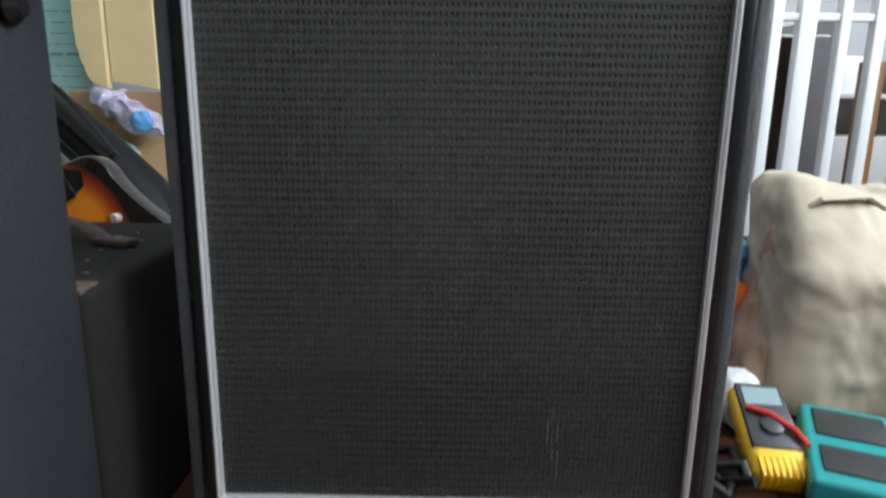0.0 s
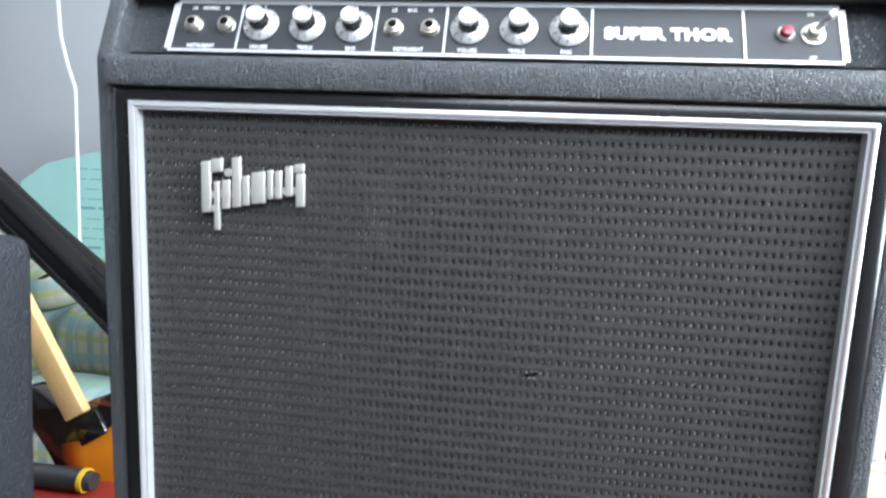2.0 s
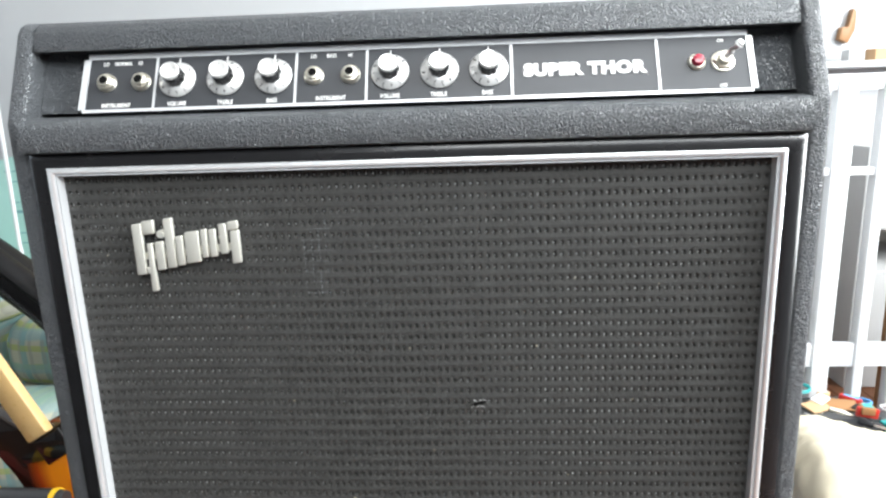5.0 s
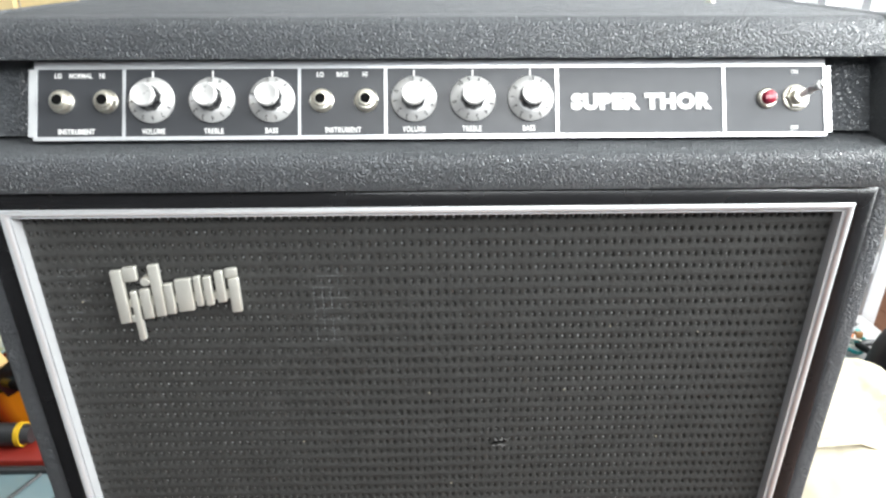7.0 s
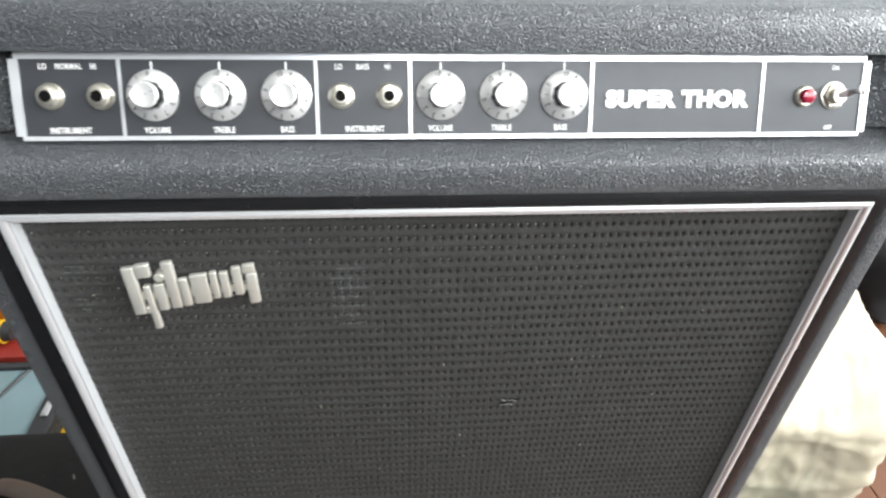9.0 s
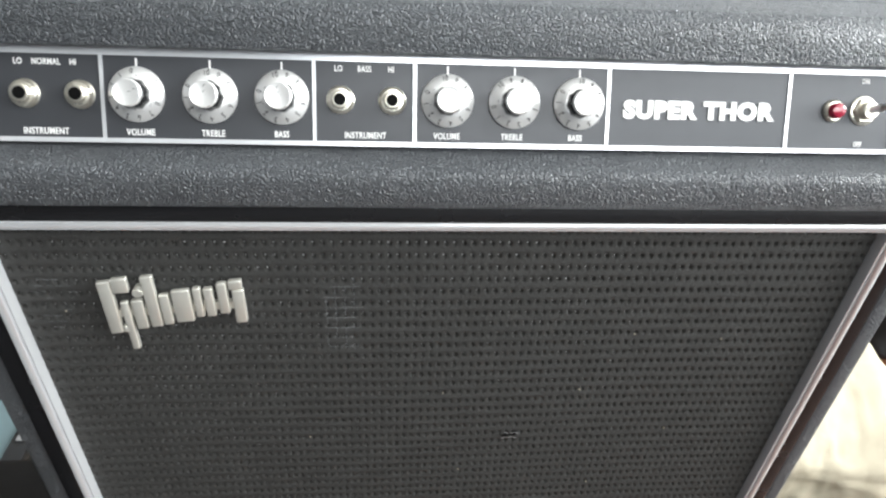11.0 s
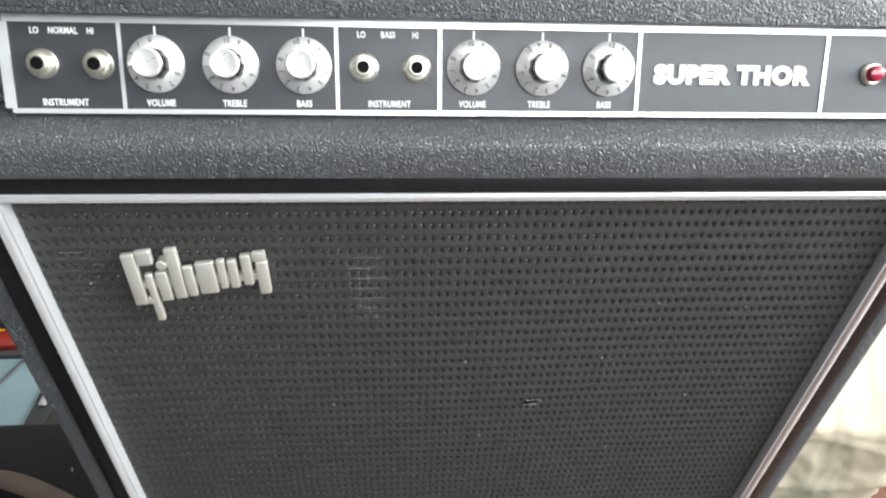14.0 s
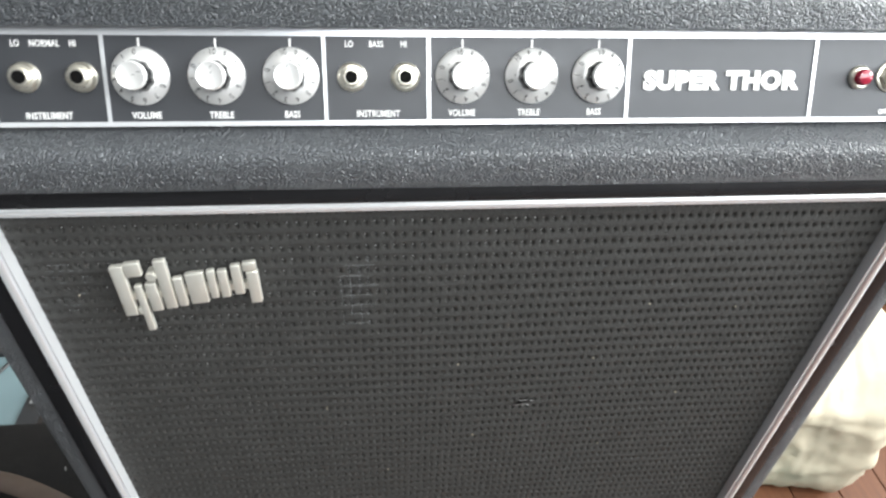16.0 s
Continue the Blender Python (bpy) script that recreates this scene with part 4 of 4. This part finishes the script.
table = thing("low_board", "low grey board heaped with tools and papers", "board")
part("tabletop", box((0.66, 0.985, 0.03), (1.25, 1.236, 0.055), 0.004), GREY, table)
for x in (0.70, 1.21):
    part("batten", box((x - 0.02, 0.99, 0.0), (x + 0.02, 1.23, 0.0299), 0.003), BROWN_WOOD, table)
tray = thing("white_tray", "shallow white plastic tray on a blue case", "tray")
part("tray_body", box((0.60, 0.80, 0.0752), (0.76, 0.96, 0.095), 0.005), WHITE_PAINT, tray)
part("lip", box((0.605, 0.805, 0.0951), (0.755, 0.815, 0.102), 0.002), WHITE_PAINT, tray)
bcase = thing("blue_case", "flat blue plastic case under a white tray", "case")
part("body", box((0.59, 0.79, 0.0), (0.77, 0.965, 0.060), 0.005), BLUE, bcase)
part("lid", box((0.588, 0.788, 0.0602), (0.772, 0.967, 0.075), 0.004), BLUE, bcase)


def clutter(name, label, cat, c, size, mat, rz=0.0, rx=0.0, bev=0.003):
    t = thing(name, label, cat)
    t.matrix_basis = Matrix.Translation(c) @ Matrix.Rotation(radians(rz), 4, "Z") @ Matrix.Rotation(radians(rx), 4, "X")
    s = Vector(size) / 2
    part("body", box(-s, s, bev), mat, t)
    return t


CL = (("red_pliers_case", "red plastic tool pouch in the heap", "tool pouch", (0.850, 1.090, 0.0850), (0.12, 0.05, 0.05), RED, 12, 5),
      ("grey_power_supply", "grey plastic power adapter in the heap", "adapter", (0.950, 1.060, 0.0800), (0.05, 0.045, 0.05), GREY, -10, 0),
      ("yellow_tape", "yellow roll of tape in the heap", "tape", (0.905, 1.041, 0.0750), (0.02, 0.03, 0.04), YELLOW, 0, 0),
      ("manual", "pale instruction booklet on the heap", "booklet", (0.890, 1.120, 0.1300), (0.065, 0.045, 0.006), CARD, 25, 8),
      ("magazine", "brown covered magazine on the heap", "magazine", (0.955, 1.130, 0.1300), (0.075, 0.05, 0.006), BROWN_WOOD, -14, 6),
      ("envelope", "white paper envelope on the heap", "envelope", (0.915, 1.150, 0.1360), (0.055, 0.03, 0.004), WHITE_PAINT, 40, 9),
      ("dark_tool", "dark metal hand tool in the heap", "tool", (1.010, 1.080, 0.0850), (0.16, 0.05, 0.05), DARK_PLASTIC, 30, 0),
      ("dark_box", "small dark box under the papers", "box", (0.910, 1.125, 0.0900), (0.22, 0.12, 0.068), DARK_PLASTIC, 5, 0),
      ("red_pot", "small red pot on the board", "pot", (0.815, 1.110, 0.0730), (0.03, 0.03, 0.035), RED, 0, 0),
      ("teal_tin", "small teal tin on the board", "tin", (1.050, 1.060, 0.0850), (0.05, 0.05, 0.06), TEAL, 20, 0))
for c in CL:
    clutter(*c)

HEAP = (RED, DARK_PLASTIC, GREY, BROWN_WOOD, DARK_PLASTIC, BLUE, WHITE_PAINT, NYLON, TEAL, CARD, NICKEL, ORANGE)
rng = random.Random(5)
for k in range(70):
    x, y = rng.uniform(0.72, 1.16), rng.uniform(1.02, 1.21)
    mat = HEAP[k % len(HEAP)]
    z = 0.055 + rng.uniform(0.0, 0.10) * max(0.0, 1 - abs(x - 0.94) / 0.26)
    t = thing("loose_tool", "small loose tool or part in the heap on the board", "tool", group="heap on the board")
    t.matrix_basis = Matrix.Translation((x, y, z)) @ Matrix.Rotation(rng.uniform(0, 6), 4, "Z") @ Matrix.Rotation(rng.uniform(-0.25, 0.25), 4, "Y")
    if k % 3 == 0:
        w, d, h = rng.uniform(0.02, 0.055), rng.uniform(0.012, 0.03), rng.uniform(0.010, 0.03)
        part("body", box((-w / 2, -d / 2, 0), (w / 2, d / 2, h), 0.003), mat, t)
        part("label", box((-w / 3, -d / 3, h), (w / 3, d / 3, h + 0.0006)), HEAP[(k + 5) % len(HEAP)], t)
    elif k % 3 == 1:
        n = rng.uniform(0.035, 0.075)
        part("handle", tube([(-n, 0, 0.010), (-n * 0.4, 0, 0.011), (0, 0, 0.010)], [0.007, 0.010, 0.006], 10), mat, t)
        part("shaft", tube([(0.0005, 0, 0.010), (n * 0.8, 0.004, 0.010)], 0.003, 8), NICKEL, t)
    else:
        r = rng.uniform(0.02, 0.04)
        pts = [(r * (1 + 0.12 * math.sin(3 * a)) * math.cos(a), r * math.sin(a), 0.006 + 0.004 * (a / 6.28)) for a in [i * 0.5 for i in range(24)]]
        part("lead", tube(pts, 0.003, 6), mat, t)
jar = thing("glass_jar", "small jar with pale green label on a carton", "jar")
clutter("tall_carton", "tall grey carton standing on the board", "carton", (0.795, 1.18, 0.1435), (0.075, 0.07, 0.177), GREY)
part("jar_body", moved(lathe([(0.020, 0), (0.021, 0.05), (0.015, 0.058)], 20), Matrix.Translation((0.795, 1.18, 0.2322))), material("pale_green", (0.55, 0.60, 0.35), 0.3), jar)
part("lid", moved(lathe([(0.017, 0.058), (0.017, 0.068), (0.014, 0.070)], 20), Matrix.Translation((0.795, 1.18, 0.2322))), WHITE_PAINT, jar, "white lid")

# white lattice frame
lat = thing("white_lattice", "white painted wooden lattice frame standing on the floor", "lattice frame")
for x, w in ((0.870, 0.030), (0.955, 0.046), (1.055, 0.026), (1.150, 0.030), (1.275, 0.046)):
    part("post", box((x - w / 2, 1.24, 0.0), (x + w / 2, 1.275, 0.940), 0.003), WHITE_PAINT, lat)
for z, h in ((0.930, 0.04), (0.710, 0.020), (0.215, 0.065)):
    part("crossbar", box((0.82, 1.246, z - h / 2), (1.35, 1.269, z + h / 2), 0.003), WHITE_PAINT, lat)

cabinet = thing("grey_cabinet", "grey metal cabinet with open shelf behind the lattice", "cabinet")
part("back", box((0.70, 1.90, 0.0), (1.9, 1.93, 0.62), 0.0), BEIGE, cabinet)
part("body", box((1.20, 1.50, 0.002), (1.9, 1.8998, 0.38), 0.006), GREY, cabinet)
part("shelf", box((1.20, 1.52, 0.50), (1.9, 1.8998, 0.515), 0.002), GREY, cabinet)
part("upright", box((1.17, 1.50, 0.0), (1.1998, 1.8998, 0.75), 0.003), GREY, cabinet)
for k, (x, w, h, mat) in enumerate(((1.25, 0.08, 0.12, WHITE_PAINT), (1.37, 0.07, 0.09, DARK_PLASTIC), (1.48, 0.10, 0.14, RED), (1.62, 0.10, 0.10, GREY))):
    clutter("shelf_box", "small box standing on the grey shelf", "box", (x + w / 2, 1.65, 0.5152 + h / 2), (w, 0.12, h), mat)
drape = thing("dark_hanging", "dark brown patterned cloth hanging behind the lattice", "cloth")
dm = bmesh.new()
bmesh.ops.create_grid(dm, x_segments=40, y_segments=10, size=0.5)
for v in dm.verts:
    v.co = Vector((0.93 + v.co.x * 0.26, 1.50 + 0.012 * math.sin(v.co.x * 40), 0.40 + v.co.y * 0.56))
bmesh.ops.solidify(dm, geom=dm.faces[:], thickness=0.004)
part("cloth_sheet", dm, material("dark_brown_cloth", (0.07, 0.05, 0.04), 0.9, vary=0.5, scale=16), drape)
part("rod", tube([(0.77, 1.50, 0.685), (1.16, 1.50, 0.685)], 0.006, 10), GREY, drape)
part("stand", tube([(0.775, 1.50, 0.0), (0.775, 1.50, 0.69)], 0.008, 10), GREY, drape)
post = thing("wooden_post", "brown wooden board standing upright", "board")
part("plank", box((1.165, 1.30, 0.0), (1.22, 1.34, 0.60), 0.003), BROWN_WOOD, post)
wshelf = thing("wall_shelf", "narrow white wall shelf with small coloured things", "shelf")
part("board", box((1.20, 1.84, 0.985), (1.9, 1.9998, 1.005), 0.002), WHITE_PAINT, wshelf)
for k, (x, mat) in enumerate(((1.16, GREY), (1.24, CARD), (1.33, WHITE_PAINT), (1.42, BLUE), (1.53, DARK_PLASTIC), (1.65, CARD))):
    clutter("shelf_item", "small coloured packet on the wall shelf", "packet", (x + 0.16, 1.92, 1.0052 + 0.02), (0.045, 0.05, 0.04), mat, 10 * k)
hook = thing("wall_ornament", "brown wooden ornament hung on the wall", "ornament")
part("body", prism([(1.300, 1.085), (1.33, 1.07), (1.350, 1.115), (1.350, 1.175), (1.338, 1.185), (1.328, 1.125), (1.306, 1.125)], "y", 1.97, 1.9998, 0.003), BROWN_WOOD, hook)

# things on the floor beyond the canvas bag
sackb = thing("black_holdall", "slumped black nylon holdall on the wooden floor", "bag")
hb = pillow((0, 0, 0), (0.30, 0.26, 0.24), 3.0, 26)
creased(hb, 0.010, 6, 5, (1, 1, 0.8))
zlow = min(v.co.z for v in hb.verts)
part("bag_body", moved(hb, Matrix.Translation((1.17, 0.84, -zlow)) @ Matrix.Rotation(radians(25), 4, "Z")), NYLON, sackb, angle=80)
part("handle", tube([(1.09, 0.80, 0.22), (1.11, 0.79, 0.262), (1.19, 0.82, 0.268), (1.24, 0.86, 0.225)], 0.009, 8, 0.5), NYLON, sackb)
sheet = thing("paper_sheet", "creased white paper sheet on the wooden floor", "paper")
pm = bmesh.new()
bmesh.ops.create_grid(pm, x_segments=14, y_segments=10, size=0.5)
for v in pm.verts:
    v.co = Vector((v.co.x * 0.15, v.co.y * 0.10, 0.006 + 0.004 * math.sin(v.co.x * 9) * math.cos(v.co.y * 7)))
bmesh.ops.solidify(pm, geom=pm.faces[:], thickness=0.0006)
part("sheet", moved(pm, Matrix.Translation((1.085, 0.615, 0)) @ Matrix.Rotation(radians(35), 4, "Z")), WHITE_PAINT, sheet)
coil = thing("cable_coil", "coil of black cable on the wooden floor", "cable")
turns = [((0.055 + 0.006 * math.sin(a * 0.7)) * math.cos(a), (0.062 + 0.005 * math.cos(a * 1.3)) * math.sin(a), 0.007 + 0.0035 * a / 6.28 + 0.003 * math.sin(a * 2)) for a in [k * 0.35 for k in range(72)]]
part("lead", moved(tube(turns, 0.006, 8), Matrix.Translation((0.985, 0.435, 0))), NYLON, coil)

# ---- floor boards ----
floor = tagged(part("floor", box((X0 - 0.2, Y0 - 0.2, -0.1), (X1 + 0.2, Y1 + 0.2, -0.012)), HOLE, None, smooth=False), "red brown wooden board floor", "floor", kind="structure")
bw = 0.09
half = (Y1 - Y0) / 4


def board(length):
    me = bpy.data.meshes.new("plank")
    bm = box((-bw / 2 + 0.0008, -length / 2 + 0.0008, -0.012), (bw / 2 - 0.0008, length / 2 - 0.0008, 0.0), 0.001, 1)
    bm.to_mesh(me)
    bm.free()
    me.materials.append(FLOOR_WOOD)
    return me


LONG, SHORT = board(2 * half), board(half)
for i in range(int((X1 - X0) / bw) + 1):
    x = X0 + bw / 2 + i * bw
    for me, y in ((LONG, half), (LONG, 3 * half)) if i % 2 else ((SHORT, half / 2), (LONG, 2 * half), (SHORT, 3.5 * half)):
        p = new("plank", me)
        p.location = (x, Y0 + y, -0.0002)
        p.parent = floor
